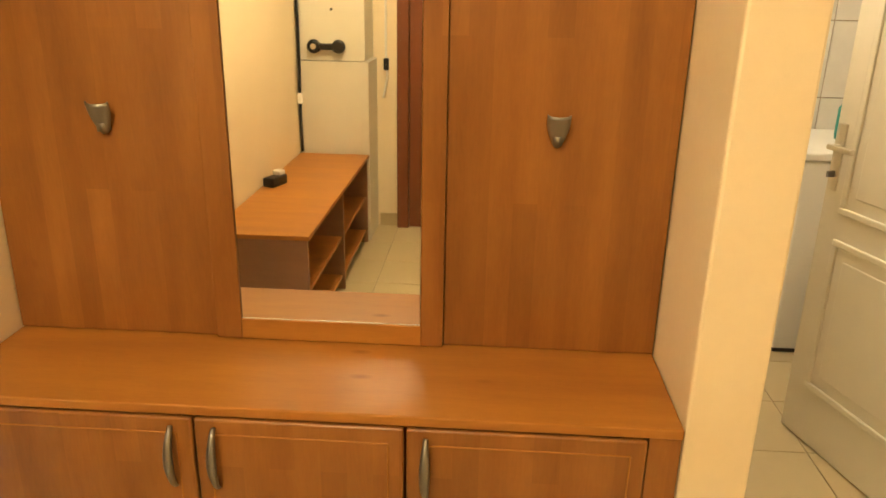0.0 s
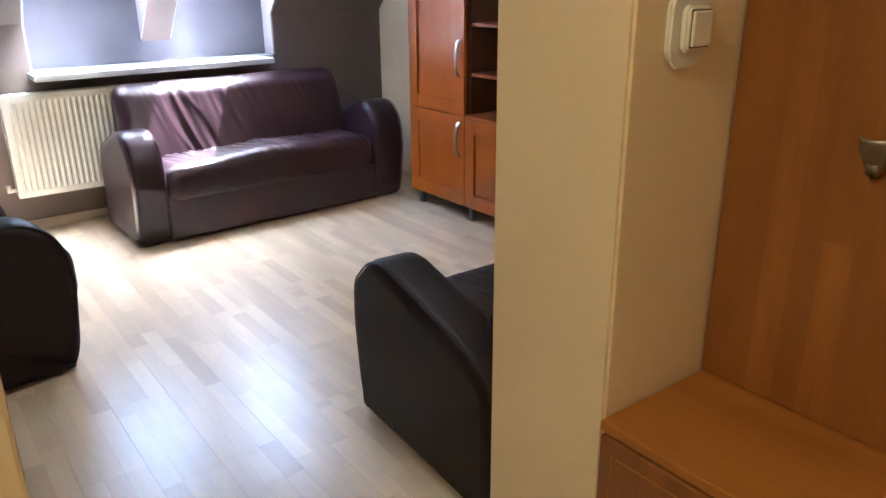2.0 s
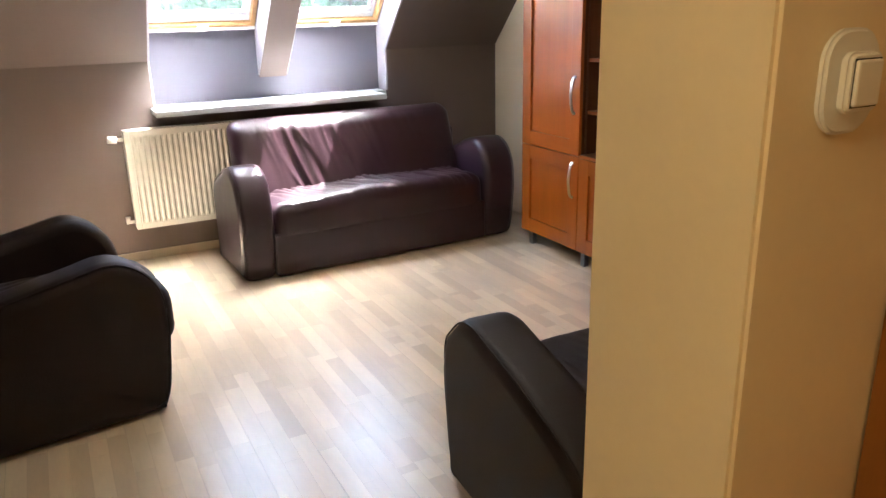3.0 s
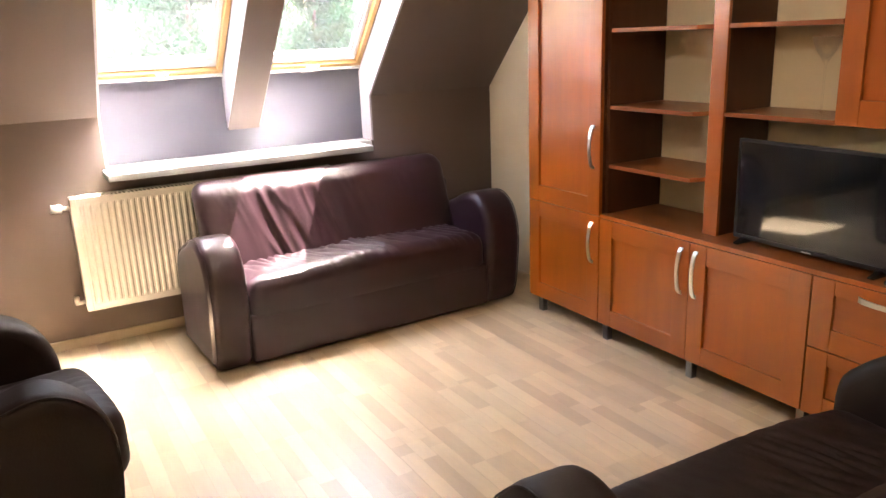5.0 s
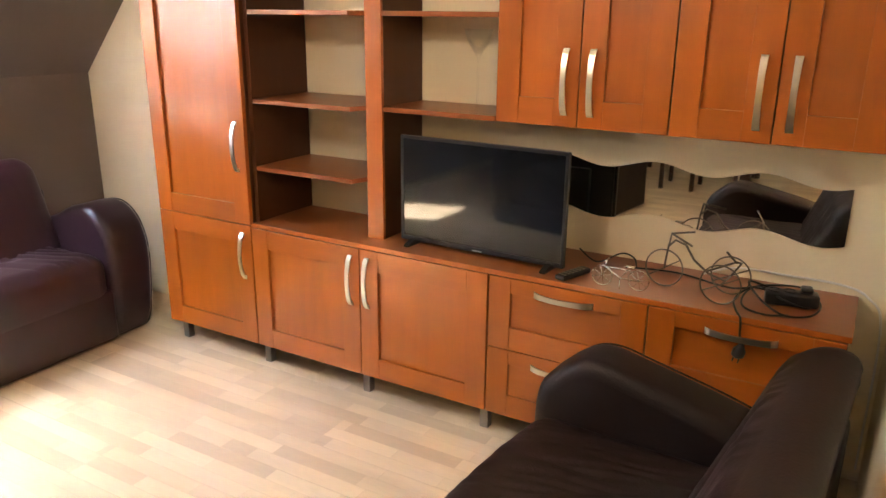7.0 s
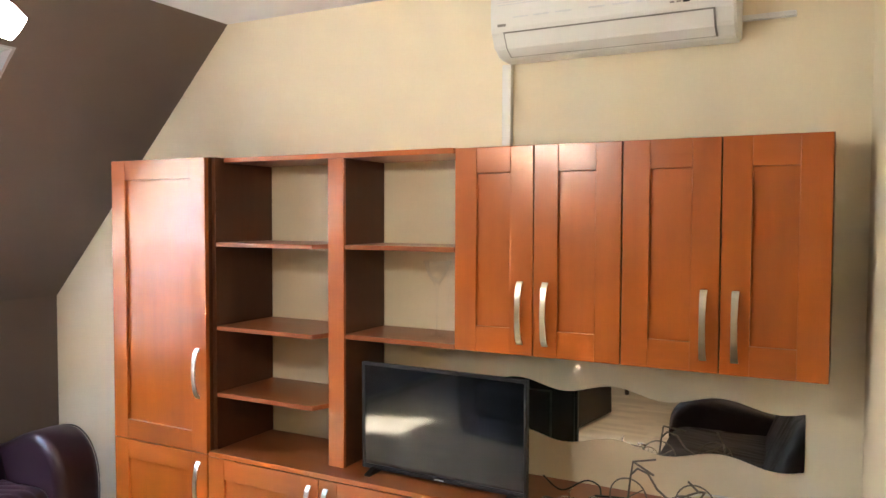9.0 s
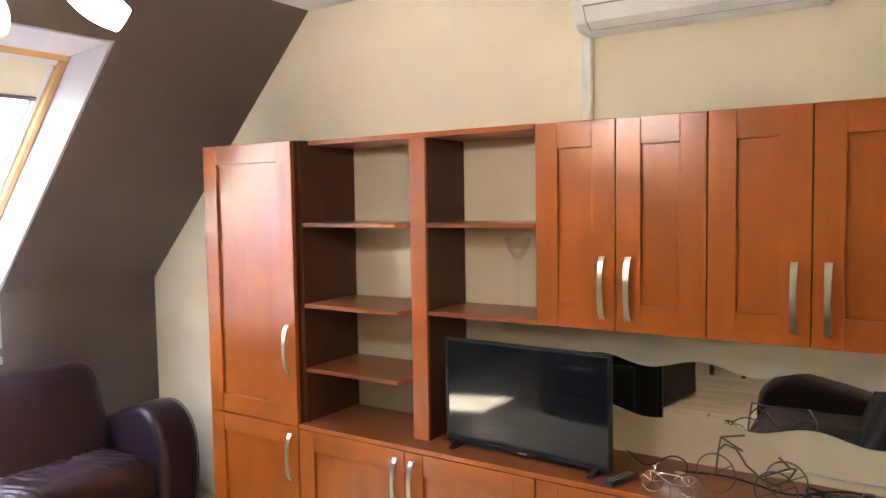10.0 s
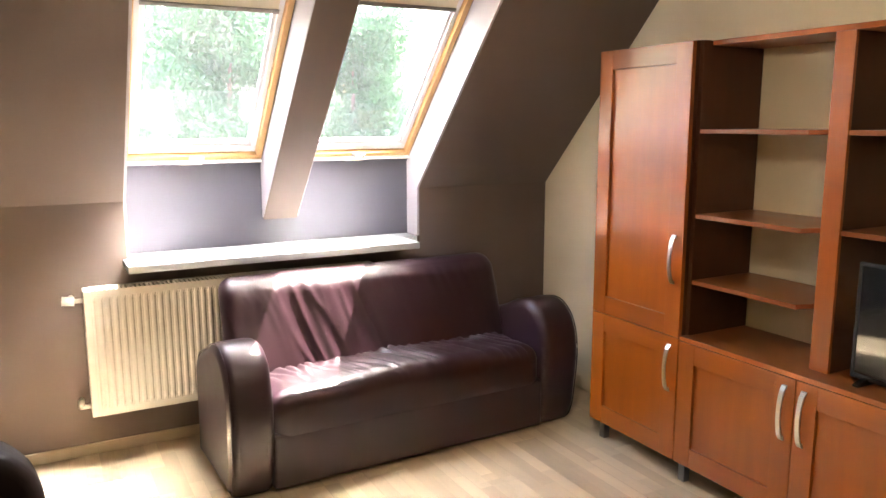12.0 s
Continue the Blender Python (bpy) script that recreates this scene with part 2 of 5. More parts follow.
def glued_strips(m, width, length):
    """Vertical glued strips of slightly differing tone on upright boards."""
    nt = m.node_tree
    bsdf = nt.nodes["Principled BSDF"]
    old = bsdf.inputs["Base Color"].links[0].from_socket
    tc, sp, cb = nt.nodes.new("ShaderNodeTexCoord"), nt.nodes.new("ShaderNodeSeparateXYZ"), nt.nodes.new("ShaderNodeCombineXYZ")
    nt.links.new(tc.outputs["Object"], sp.inputs[0])
    nt.links.new(sp.outputs["Z"], cb.inputs["X"])
    nt.links.new(sp.outputs["X"], cb.inputs["Y"])
    br = nt.nodes.new("ShaderNodeTexBrick")
    br.inputs["Scale"].default_value, br.inputs["Mortar Size"].default_value = 1.0, 0.0
    br.inputs["Brick Width"].default_value, br.inputs["Row Height"].default_value = length, width
    br.inputs["Color1"].default_value, br.inputs["Color2"].default_value = (0.85, 0.84, 0.83, 1), (1.05, 1.05, 1.04, 1)
    nt.links.new(cb.outputs[0], br.inputs["Vector"])
    mul = nt.nodes.new("ShaderNodeMix")
    mul.data_type, mul.blend_type = "RGBA", "MULTIPLY"
    mul.inputs["Factor"].default_value = 1.0
    nt.links.new(old, mul.inputs["A"])
    nt.links.new(br.outputs["Color"], mul.inputs["B"])
    nt.links.new(mul.outputs["Result"], bsdf.inputs["Base Color"])


def knots(m, stretch):
    """Sparse small brown knots and streaks in the board."""
    nt = m.node_tree
    bsdf = nt.nodes["Principled BSDF"]
    old = bsdf.inputs["Base Color"].links[0].from_socket
    tc, mp, vo = nt.nodes.new("ShaderNodeTexCoord"), nt.nodes.new("ShaderNodeMapping"), nt.nodes.new("ShaderNodeTexVoronoi")
    mp.inputs["Scale"].default_value = stretch
    nt.links.new(tc.outputs["Object"], mp.inputs["Vector"])
    nt.links.new(mp.outputs[0], vo.inputs["Vector"])
    vo.inputs["Scale"].default_value = 5.0
    ra, sp, few, both = nt.nodes.new("ShaderNodeMapRange"), nt.nodes.new("ShaderNodeSeparateColor"), nt.nodes.new("ShaderNodeMath"), nt.nodes.new("ShaderNodeMath")
    for k, v in (("From Min", 0.03), ("From Max", 0.13), ("To Min", 0.75), ("To Max", 0.0)):
        ra.inputs[k].default_value = v
    nt.links.new(vo.outputs["Distance"], ra.inputs["Value"])
    nt.links.new(vo.outputs["Color"], sp.inputs[0])
    few.operation, few.inputs[1].default_value = "GREATER_THAN", 0.55
    nt.links.new(sp.outputs[0], few.inputs[0])
    both.operation = "MULTIPLY"
    nt.links.new(ra.outputs[0], both.inputs[0])
    nt.links.new(few.outputs[0], both.inputs[1])
    mul = nt.nodes.new("ShaderNodeMix")
    mul.data_type, mul.blend_type = "RGBA", "MULTIPLY"
    mul.inputs["B"].default_value = (0.50, 0.40, 0.33, 1)
    nt.links.new(both.outputs[0], mul.inputs["Factor"])
    nt.links.new(old, mul.inputs["A"])
    nt.links.new(mul.outputs["Result"], bsdf.inputs["Base Color"])


glued_strips(M_BEECH, 0.047, 0.62)
knots(M_BEECH, (2.2, 1.0, 1.2))
knots(M_BEECH_H_LIT, (1.0, 2.2, 1.0))
M_LAMINATE = laminate()
M_SKIRT = mat("pale_wood_skirting", (0.58, 0.46, 0.32), 0.4, var=0.08, scale=2.0, stretch=(9, 1, 9), fine=30, bump=0.02)


# ---- mesh helpers ----
def box(bm, x0, x1, y0, y1, z0, z1):
    vs = [bm.verts.new(p) for p in ((x0, y0, z0), (x1, y0, z0), (x1, y1, z0), (x0, y1, z0), (x0, y0, z1), (x1, y0, z1), (x1, y1, z1), (x0, y1, z1))]
    for f in ((0, 3, 2, 1), (4, 5, 6, 7), (0, 1, 5, 4), (1, 2, 6, 5), (2, 3, 7, 6), (3, 0, 4, 7)):
        bm.faces.new([vs[i] for i in f])
    return vs


def boxes(*dims, bevel=0.0, seg=2):
    bm = bmesh.new()
    for d in dims:
        box(bm, *d)
    if bevel:
        bmesh.ops.bevel(bm, geom=bm.edges[:], offset=bevel, segments=seg, profile=0.5, affect="EDGES", clamp_overlap=True)
    return bm


def rbox(x0, x1, y0, y1, z0, z1, r, cuts=(6, 6, 6), fn=None):
    """A soft box with rounded edges; fn moves each point."""
    bm = bmesh.new()
    lo, hi = (x0, y0, z0), (x1, y1, z1)

    def ticks(i):
        a, b = lo[i], hi[i]
        rr = min(r, (b - a) / 2.001)
        ends = [a + rr * (1 - math.cos(k * math.pi / 8)) for k in range(5)]
        mid = [a + rr + (b - a - 2 * rr) * k / cuts[i] for k in range(1, cuts[i])]
        return ends + mid + [a + b - e for e in reversed(ends)]

    T = [ticks(i) for i in range(3)]
    made = {}

    def vert(p):
        k = tuple(round(c, 6) for c in p)
        if k not in made:
            q = []
            for i in range(3):
                rr = min(r, (hi[i] - lo[i]) / 2.001)
                q.append(min(max(p[i], lo[i] + rr), hi[i] - rr))
            q = Vector(q)
            d = Vector(p) - q
            w = q + d.normalized() * min(r, d.length) if d.length > 1e-7 else Vector(p)
            if fn:
                w = fn(w)
            made[k] = bm.verts.new(w)
        return made[k]

    for ax in range(3):
        u, v = (ax + 1) % 3, (ax + 2) % 3
        for side in (0, 1):
            for i in range(len(T[u]) - 1):
                for j in range(len(T[v]) - 1):
                    quad = []
                    for a, b in ((i, j), (i + 1, j), (i + 1, j + 1), (i, j + 1)):
                        p = [0, 0, 0]
                        p[ax], p[u], p[v] = (lo, hi)[side][ax], T[u][a], T[v][b]
                        quad.append(vert(p))
                    if side == 0:
                        quad.reverse()
                    if len(set(quad)) == 4:
                        bm.faces.new(quad)
    return bm


def tube(bm, pts, r, sides=8, close=False):
    """A round wire along points."""
    pts = [Vector(p) for p in pts]
    n = len(pts)
    rings = []
    for i, p in enumerate(pts):
        a = pts[(i - 1) % n] if close or i else pts[0]
        b = pts[(i + 1) % n] if close or i < n - 1 else pts[-1]
        d = (b - a).normalized()
        s = d.cross(Vector((0, 0, 1)))
        if s.length < 0.05:
            s = d.cross(Vector((0, 1, 0)))
        s.normalize()
        t = d.cross(s).normalized()
        rings.append([bm.verts.new(p + (s * math.cos(k * 2 * math.pi / sides) + t * math.sin(k * 2 * math.pi / sides)) * r) for k in range(sides)])
    for i in range(n if close else n - 1):
        A, B = rings[i], rings[(i + 1) % n]
        for k in range(sides):
            bm.faces.new((A[k], A[(k + 1) % sides], B[(k + 1) % sides], B[k]))
    if not close:
        bm.faces.new(rings[0])
        bm.faces.new(list(reversed(rings[-1])))
    return bm


def lathe(bm, prof, sides=24, cx=0.0, cy=0.0):
    """Turns (radius, height) pairs round an upright axis."""
    rings = [[bm.verts.new((cx + r * math.cos(k * 2 * math.pi / sides), cy + r * math.sin(k * 2 * math.pi / sides), z)) for k in range(sides)] for r, z in prof]
    for A, B in zip(rings, rings[1:]):
        for k in range(sides):
            bm.faces.new((A[k], A[(k + 1) % sides], B[(k + 1) % sides], B[k]))
    bm.faces.new(list(reversed(rings[0])))
    bm.faces.new(rings[-1])
    return bm


def prism(bm, poly, a, b, axis):
    """Extrudes a polygon between a and b along an axis; poly lists the two other coordinates in x, y, z order."""
    def at(p, v):
        q = list(p)
        q.insert(axis, v)
        return q
    A, B = [bm.verts.new(at(p, a)) for p in poly], [bm.verts.new(at(p, b)) for p in poly]
    n = len(poly)
    bm.faces.new(A)
    bm.faces.new(list(reversed(B)))
    for i in range(n):
        bm.faces.new((A[i], B[i], B[(i + 1) % n], A[(i + 1) % n]))
    return bm


def ring(x0, x1, z0, z1, w, y0, y1):
    """A mitred rectangular frame of width w round an opening, in one piece."""
    bm = bmesh.new()
    loops = []
    for y in (y0, y1):
        for i in (0, w):
            loops.append([bm.verts.new(p) for p in ((x0 + i, y, z0 + i), (x1 - i, y, z0 + i), (x1 - i, y, z1 - i), (x0 + i, y, z1 - i))])
    fo, fi, bo, bi = loops
    for A, B in ((fo, fi), (fi, bi), (bi, bo), (bo, fo)):
        for k in range(4):
            bm.faces.new((A[k], A[(k + 1) % 4], B[(k + 1) % 4], B[k]))
    bmesh.ops.recalc_face_normals(bm, faces=bm.faces[:])
    bmesh.ops.bevel(bm, geom=bm.edges[:], offset=0.0012, segments=1, affect="EDGES")
    return bm


def mesh(name, bm, material, smooth=False):
    bmesh.ops.recalc_face_normals(bm, faces=bm.faces[:])
    me = bpy.data.meshes.new(name)
    bm.to_mesh(me)
    bm.free()
    me.materials.append(material)
    if smooth:
        me.shade_smooth()
        for p in me.polygons:
            if len(p.vertices) > 12:
                p.use_smooth = False
    return me


def part(name, bm, material, parent, label="", smooth=False):
    ob = new(name, mesh(name, bm, material, smooth))
    ob.parent = parent
    return tagged(ob, label) if label else ob


def thing(name, m, label, category, group=""):
    ob = new(name)
    ob.empty_display_size = 0.1
    ob.matrix_world = m
    return tagged(ob, label, category, group)


def single(name, bm, material, label, category, m=None, smooth=False, group=""):
    ob = new(name, mesh(name, bm, material, smooth))
    if m is not None:
        ob.matrix_world = m
    return tagged(ob, label, category, group)


def structure(name, bm, material, label="", category="", smooth=False):
    return tagged(new(name, mesh(name, bm, material, smooth)), label, category, "", "structure")


# ---- large structure ----
XW, XE, YN, YS, ZC = -4.533, -0.56, 3.452, -2.30, 2.523   # living room: knee wall, partition, cabinet wall, far end, ceiling
KNEE = 1.193
SL = math.atan2(ZC - KNEE, -3.262 - XW)                    # pitch of the roof
CS, SN = math.cos(SL), math.sin(SL)
RY0, RY1 = 1.06, 2.59                                      # window recess
BY0, BY1 = 1.745, 1.925                                    # boxed rafter between the windows
XR = -4.668                                                # wall under the windows
SILL = 0.925


def on_slope(u, n):
    """Point x, z: u up the sloping ceiling from the knee wall, n outwards from it."""
    return (XW + u * CS - n * SN, KNEE + u * SN + n * CS)


structure("wall_north", boxes((-5.1, -0.645, YN, YN + 0.15, -0.1, ZC + 0.1)), M_BEIGE, "beige painted wall behind the wall units", "wall")
bm = prism(bmesh.new(), [(XE, 1.18), (-0.265, 1.18), (-0.265, YN + 0.15), (-0.645, YN + 0.15), (-0.645, YN)], -0.1, ZC + 0.1, 2)
bmesh.ops.bevel(bm, geom=bm.edges[:], offset=0.006, segments=2, affect="EDGES")
structure("wall_partition", bm, M_CREAM, "cream painted partition with a rounded end", "wall")
structure("wall_niche", boxes((-0.265, 1.072, 1.466, 1.60, -0.1, ZC + 0.1)), M_CREAM, "cream wall behind the coat rack", "wall")
structure("wall_pillar", boxes((1.072, 1.193, 1.18, 3.70, -0.1, ZC + 0.1), bevel=0.006), M_CREAM, "cream painted wall end beside the bathroom door", "wall")
structure("wall_hall_west", boxes((XE, -0.355, YS, 0.35, -0.1, ZC + 0.1), bevel=0.006), M_CREAM, "cream painted hall wall with a free end", "wall")
structure("wall_hall_south", boxes((-0.355, 2.95, -1.85, -1.68, -0.1, ZC + 0.1)), M_CREAM, "cream painted wall round the entrance door", "wall")
structure("wall_hall_east", boxes((2.80, 2.95, -1.68, 3.70, -0.1, ZC + 0.1)), M_CREAM, "cream painted hall wall", "wall")
structure("wall_bathroom_front", boxes((2.03, 2.80, 1.50, 1.60, -0.1, ZC + 0.1), (1.193, 2.03, 1.50, 1.60, 2.05, ZC + 0.1)), M_CREAM, "cream wall with the bathroom doorway", "wall")
bath_wall = structure("wall_bathroom_back", boxes((1.193, 2.80, 3.558, 3.70, -0.1, ZC + 0.1)), M_GROUT, "pale grey tiled bathroom wall", "wall")
structure("wall_south", boxes((-5.1, XE, YS - 0.15, YS, -0.1, ZC + 0.1)), M_BEIGE, "beige painted end wall of the living room", "wall")
structure("wall_knee", boxes((-4.90, XW, YS, RY0, -0.1, KNEE), (-4.90, XW, RY1, YN, -0.1, KNEE), (-4.90, XW, RY0, RY1, -0.1, SILL - 0.046)), M_MAUVE, "low mauve-brown knee wall under the roof slope", "wall")
structure("wall_under_windows", boxes((-4.95, XR, RY0, RY1, SILL - 0.035, 1.372)), M_RECESS, "wall in the window recess, daylight's lilac put in its colour", "wall")

bm = bmesh.new()
TOP = (ZC - KNEE) / SN
for y0, y1, u0, u1 in ((YS, RY0, 0, TOP), (RY1, YN, 0, TOP)):
    prism(bm, [on_slope(u0, 0), on_slope(u1, 0), on_slope(u1 + 0.2, 0.30), on_slope(u0 - 0.3, 0.30)], y0, y1, 1)
prism(bm, [on_slope(1.49, 0), on_slope(TOP, 0), on_slope(TOP + 0.2, 0.30), on_slope(1.27, 0.30), on_slope(1.27, 0.195)], RY0, RY1, 1)
structure("ceiling_slope", bm, M_MAUVE, "mauve-brown sloping attic ceiling", "ceiling")
structure("rafter_casing", prism(bmesh.new(), [on_slope(-0.30, 0), on_slope(1.492, 0), on_slope(1.30, 0.30), on_slope(-0.30, 0.30)], BY0, BY1, 1), M_MAUVE, "mauve-brown boxed rafter between two roof windows", "beam")
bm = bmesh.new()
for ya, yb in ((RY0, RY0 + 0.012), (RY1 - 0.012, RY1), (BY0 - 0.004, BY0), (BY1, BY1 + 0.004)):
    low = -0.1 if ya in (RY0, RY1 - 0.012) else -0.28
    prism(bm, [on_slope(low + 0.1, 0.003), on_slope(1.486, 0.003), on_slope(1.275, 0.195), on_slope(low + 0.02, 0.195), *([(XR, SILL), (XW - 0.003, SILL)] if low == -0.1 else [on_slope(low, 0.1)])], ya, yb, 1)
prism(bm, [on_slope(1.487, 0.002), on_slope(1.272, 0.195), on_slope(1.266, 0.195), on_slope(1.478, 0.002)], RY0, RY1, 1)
structure("recess_lining", bm, M_LINING, "reveal of the roof windows, daylight's paleness put in its colour", "reveal")
structure("ceiling", boxes((-3.40, 2.95, YS - 0.1, 3.70, ZC, ZC + 0.12)), M_CEIL, "flat white painted ceiling", "ceiling")
structure("roof_outside", boxes((-3.2, 2.95, YS - 0.1, 3.70, ZC + 0.16, ZC + 0.30)), M_GROUT, "roof deck above the ceiling", "roof")
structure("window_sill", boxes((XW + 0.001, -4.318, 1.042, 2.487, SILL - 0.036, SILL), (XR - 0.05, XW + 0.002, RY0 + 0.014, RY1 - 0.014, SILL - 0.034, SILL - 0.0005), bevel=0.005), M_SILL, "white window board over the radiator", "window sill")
floor_living = structure("floor_living", boxes((-4.95, -0.425, YS, YN + 0.1, -0.12, -0.010)), M_GROUT, "pale three-strip laminate floor", "floor")
floor_hall = structure("floor_hall", boxes((-0.415, 2.95, -1.85, 3.70, -0.12, -0.006)), M_GROUT, "beige ceramic tile floor", "floor")
structure("threshold", boxes((-0.445, -0.395, 0.35, 1.18, -0.012, 0.005), bevel=0.003), M_STEEL, "metal strip between laminate and tiles", "trim")
bm = boxes((XW, XW + 0.016, YS, YN, 0, 0.055), bevel=0.004)
structure("baseboard", bm, M_SKIRT, "pale wooden skirting along the knee wall", "baseboard")
structure("baseboard_hall", boxes((0.06, 0.17, -1.68, -1.668, 0, 0.08), (1.05, 2.80, -1.68, -1.668, 0, 0.08), bevel=0.003), M_TILE, "beige tile skirting in the hall", "baseboard")

# outdoors: ground far below the attic
structure("ground", boxes((-400, 400, -400, 400, -7.3, -7.0)), M_GRASS, "grassy ground below the building", "ground")


def roof_window(name, y0, y1, blind_u, label):
    """A pivoting roof window lying in the slope: pine frame, grey sash, pane, handle, half-drawn blind."""
    m = Matrix(((CS, 0, -SN, XW), (0, 1, 0, 0), (SN, 0, CS, KNEE), (0, 0, 0, 1)))   # local x up the slope, z outwards
    w = thing(name, m, label, "roof window")
    w["kind"] = "structure"
    a, b, n0 = 0.058, 1.272, 0.195
    part("frame_bottom", boxes((a, a + 0.026, y0, y1, n0, n0 + 0.09), bevel=0.004), M_PINE, w)
    part("frame_top", boxes((b - 0.04, b, y0, y1, n0, n0 + 0.09), bevel=0.004), M_PINE, w)
    part("frame_stile", boxes((a + 0.026, b - 0.04, y0, y0 + 0.030, n0, n0 + 0.09), bevel=0.004), M_PINE_V, w)
    part("frame_stile", boxes((a + 0.026, b - 0.04, y1 - 0.030, y1, n0, n0 + 0.09), bevel=0.004), M_PINE_V, w)
    part("lining_strip", boxes((a - 0.014, a, y0, y1, n0 - 0.012, n0 + 0.02), bevel=0.003), M_PLASTIC, w, "white strip below the frame")
    s0, s1 = a + 0.028, b - 0.042
    sash = part("sash_rail", boxes((s0, s0 + 0.04, y0 + 0.032, y1 - 0.032, n0 + 0.025, n0 + 0.08), bevel=0.004), M_GASKET, w)
    part("sash_rail", boxes((s1 - 0.04, s1, y0 + 0.032, y1 - 0.032, n0 + 0.025, n0 + 0.08), bevel=0.004), M_GASKET, w)
    for p in (y0 + 0.032, y1 - 0.032 - 0.026):
        part("sash_stile", boxes((s0 + 0.04, s1 - 0.04, p, p + 0.026, n0 + 0.025, n0 + 0.08), bevel=0.004), M_GASKET, w)
    g0, g1, q0, q1 = s0 + 0.04, s1 - 0.04, y0 + 0.058, y1 - 0.058
    part("glazing_bead", boxes((g0, g0 + 0.022, q0, q1, n0 + 0.034, n0 + 0.06), (g1 - 0.022, g1, q0, q1, n0 + 0.034, n0 + 0.06), (g0 + 0.022, g1 - 0.022, q0, q0 + 0.018, n0 + 0.034, n0 + 0.06), (g0 + 0.022, g1 - 0.022, q1 - 0.018, q1, n0 + 0.034, n0 + 0.06), bevel=0.002), M_GASKET, w, "pale grey glazing bead")
    pane = part("pane", boxes((g0, g1, q0, q1, n0 + 0.046, n0 + 0.050)), M_PANE, w, "clear window pane")
    pane.visible_shadow = False
    c = (y0 + y1) / 2
    h = part("window_handle", boxes((a + 0.008, a + 0.024, c - 0.075, c + 0.03, n0 - 0.040, n0 - 0.026), (a - 0.002, a + 0.034, c - 0.026, c + 0.026, n0 - 0.008, n0), (a + 0.004, a + 0.028, c - 0.012, c + 0.012, n0 - 0.030, n0 - 0.008), (a + 0.024, a + 0.054, c + 0.016, c + 0.036, n0 - 0.038, n0 - 0.026), bevel=0.004), M_STEEL, w, "pale grey window catch")
    part("blind", boxes((blind_u, g1 + 0.01, q0 - 0.004, q1 + 0.004, n0 + 0.026, n0 + 0.029)), M_BLIND, w, "cream cloth roller blind")
    part("blind_bar", boxes((blind_u - 0.02, blind_u, q0 - 0.006, q1 + 0.006, n0 + 0.020, n0 + 0.033), bevel=0.003), M_GREYMETAL, w, "grey bar of the blind")
    part("blind_box", boxes((g1 + 0.012, b - 0.005, y0 + 0.036, y1 - 0.036, n0 + 0.006, n0 + 0.05), bevel=0.005), M_GASKET, w)
    return w


roof_window("window_1", RY0 + 0.014, BY0 - 0.006, 0.945, "pine-framed roof window with its cream blind a little down")
roof_window("window_2", BY1 + 0.006, RY1 - 0.014, 1.02, "pine-framed roof window next to the cabinets, blind partly down")


# ---- trees outdoors ----
def tree(name, x, y, top, spread, seed, label):
    rng = random.Random(seed)
    t = thing(name, pose(x, y, -7.0), label, "tree")
    bm = bmesh.new()
    H = top + 7.0
    trunk = [(0.15 * math.sin(k * 0.9 + seed), 0.12 * math.cos(k * 1.1 + seed), H * 0.8 * k / 8) for k in range(9)]
    rings = []
    for k, p in enumerate(trunk):
        r = 0.13 * (1 - k / 9) + 0.015
        rings.append([bm.verts.new((p[0] + r * math.cos(a * math.pi / 4), p[1] + r * math.sin(a * math.pi / 4), p[2])) for a in range(8)])
    for A, B in zip(rings, rings[1:]):
        for k in range(8):
            bm.faces.new((A[k], A[(k + 1) % 8], B[(k + 1) % 8], B[k]))
    limbs = []
    for k in range(16):
        h = H * rng.uniform(0.40, 0.82)
        ang, ln = rng.uniform(0, 6.28), spread * rng.uniform(0.5, 1.0) * (1.15 - abs(h / H - 0.55))
        p0 = Vector((0, 0, h))
        pts = [p0 + Vector((math.cos(ang) * ln * s, math.sin(ang) * ln * s, ln * 0.5 * s ** 0.8)) + Vector((rng.uniform(-.1, .1), rng.uniform(-.1, .1), 0)) * s for s in (0, .35, .7, 1)]
        tube(bm, pts, 0.014, 6)
        limbs.append(pts)
    part("trunk", bm, M_BARK, t, smooth=True)
    verts, faces = [], []
    for pts in limbs:
        for c in range(22):
            q = pts[rng.randint(1, 3)] + Vector([rng.gauss(0, spread * 0.17) for _ in range(3)])
            for leaf in range(84):
                p = q + Vector([rng.gauss(0, 0.26) for _ in range(3)])
                e = Euler([rng.uniform(0, 6.28) for _ in range(3)]).to_matrix()
                s = rng.uniform(0.06, 0.13)
                i = len(verts)
                verts += [p + e @ Vector(v) * s for v in ((-1, 0, 0), (0, -0.45, 0.1), (1, 0, 0), (0, 0.45, 0.1))]
                faces.append((i, i + 1, i + 2, i + 3))
    me = bpy.data.meshes.new("crown")
    me.from_pydata(verts, [], faces)
    me.materials.append(M_LEAF)
    crown = new("crown", me)
    crown.parent = t
    return t


tree("tree", -17.8, 4.6, 6.6, 2.8, 3, "broad green leafy tree seen through the roof window")
tree("tree", -17.8, 7.5, 5.9, 1.3, 8, "green leafy tree behind the second roof window")
tree("tree", -25.0, 4.6, 2.6, 3.2, 11, "low green leafy tree farther off")
tree("tree", -27.0, 10.6, 1.8, 3.0, 17, "low green leafy tree farther off")
tree("tree", -33.0, 6.2, 5.4, 4.2, 21, "wide green leafy tree in the distance")
tree("tree", -36.0, 13.5, 4.2, 4.4, 23, "wide green leafy tree in the distance")


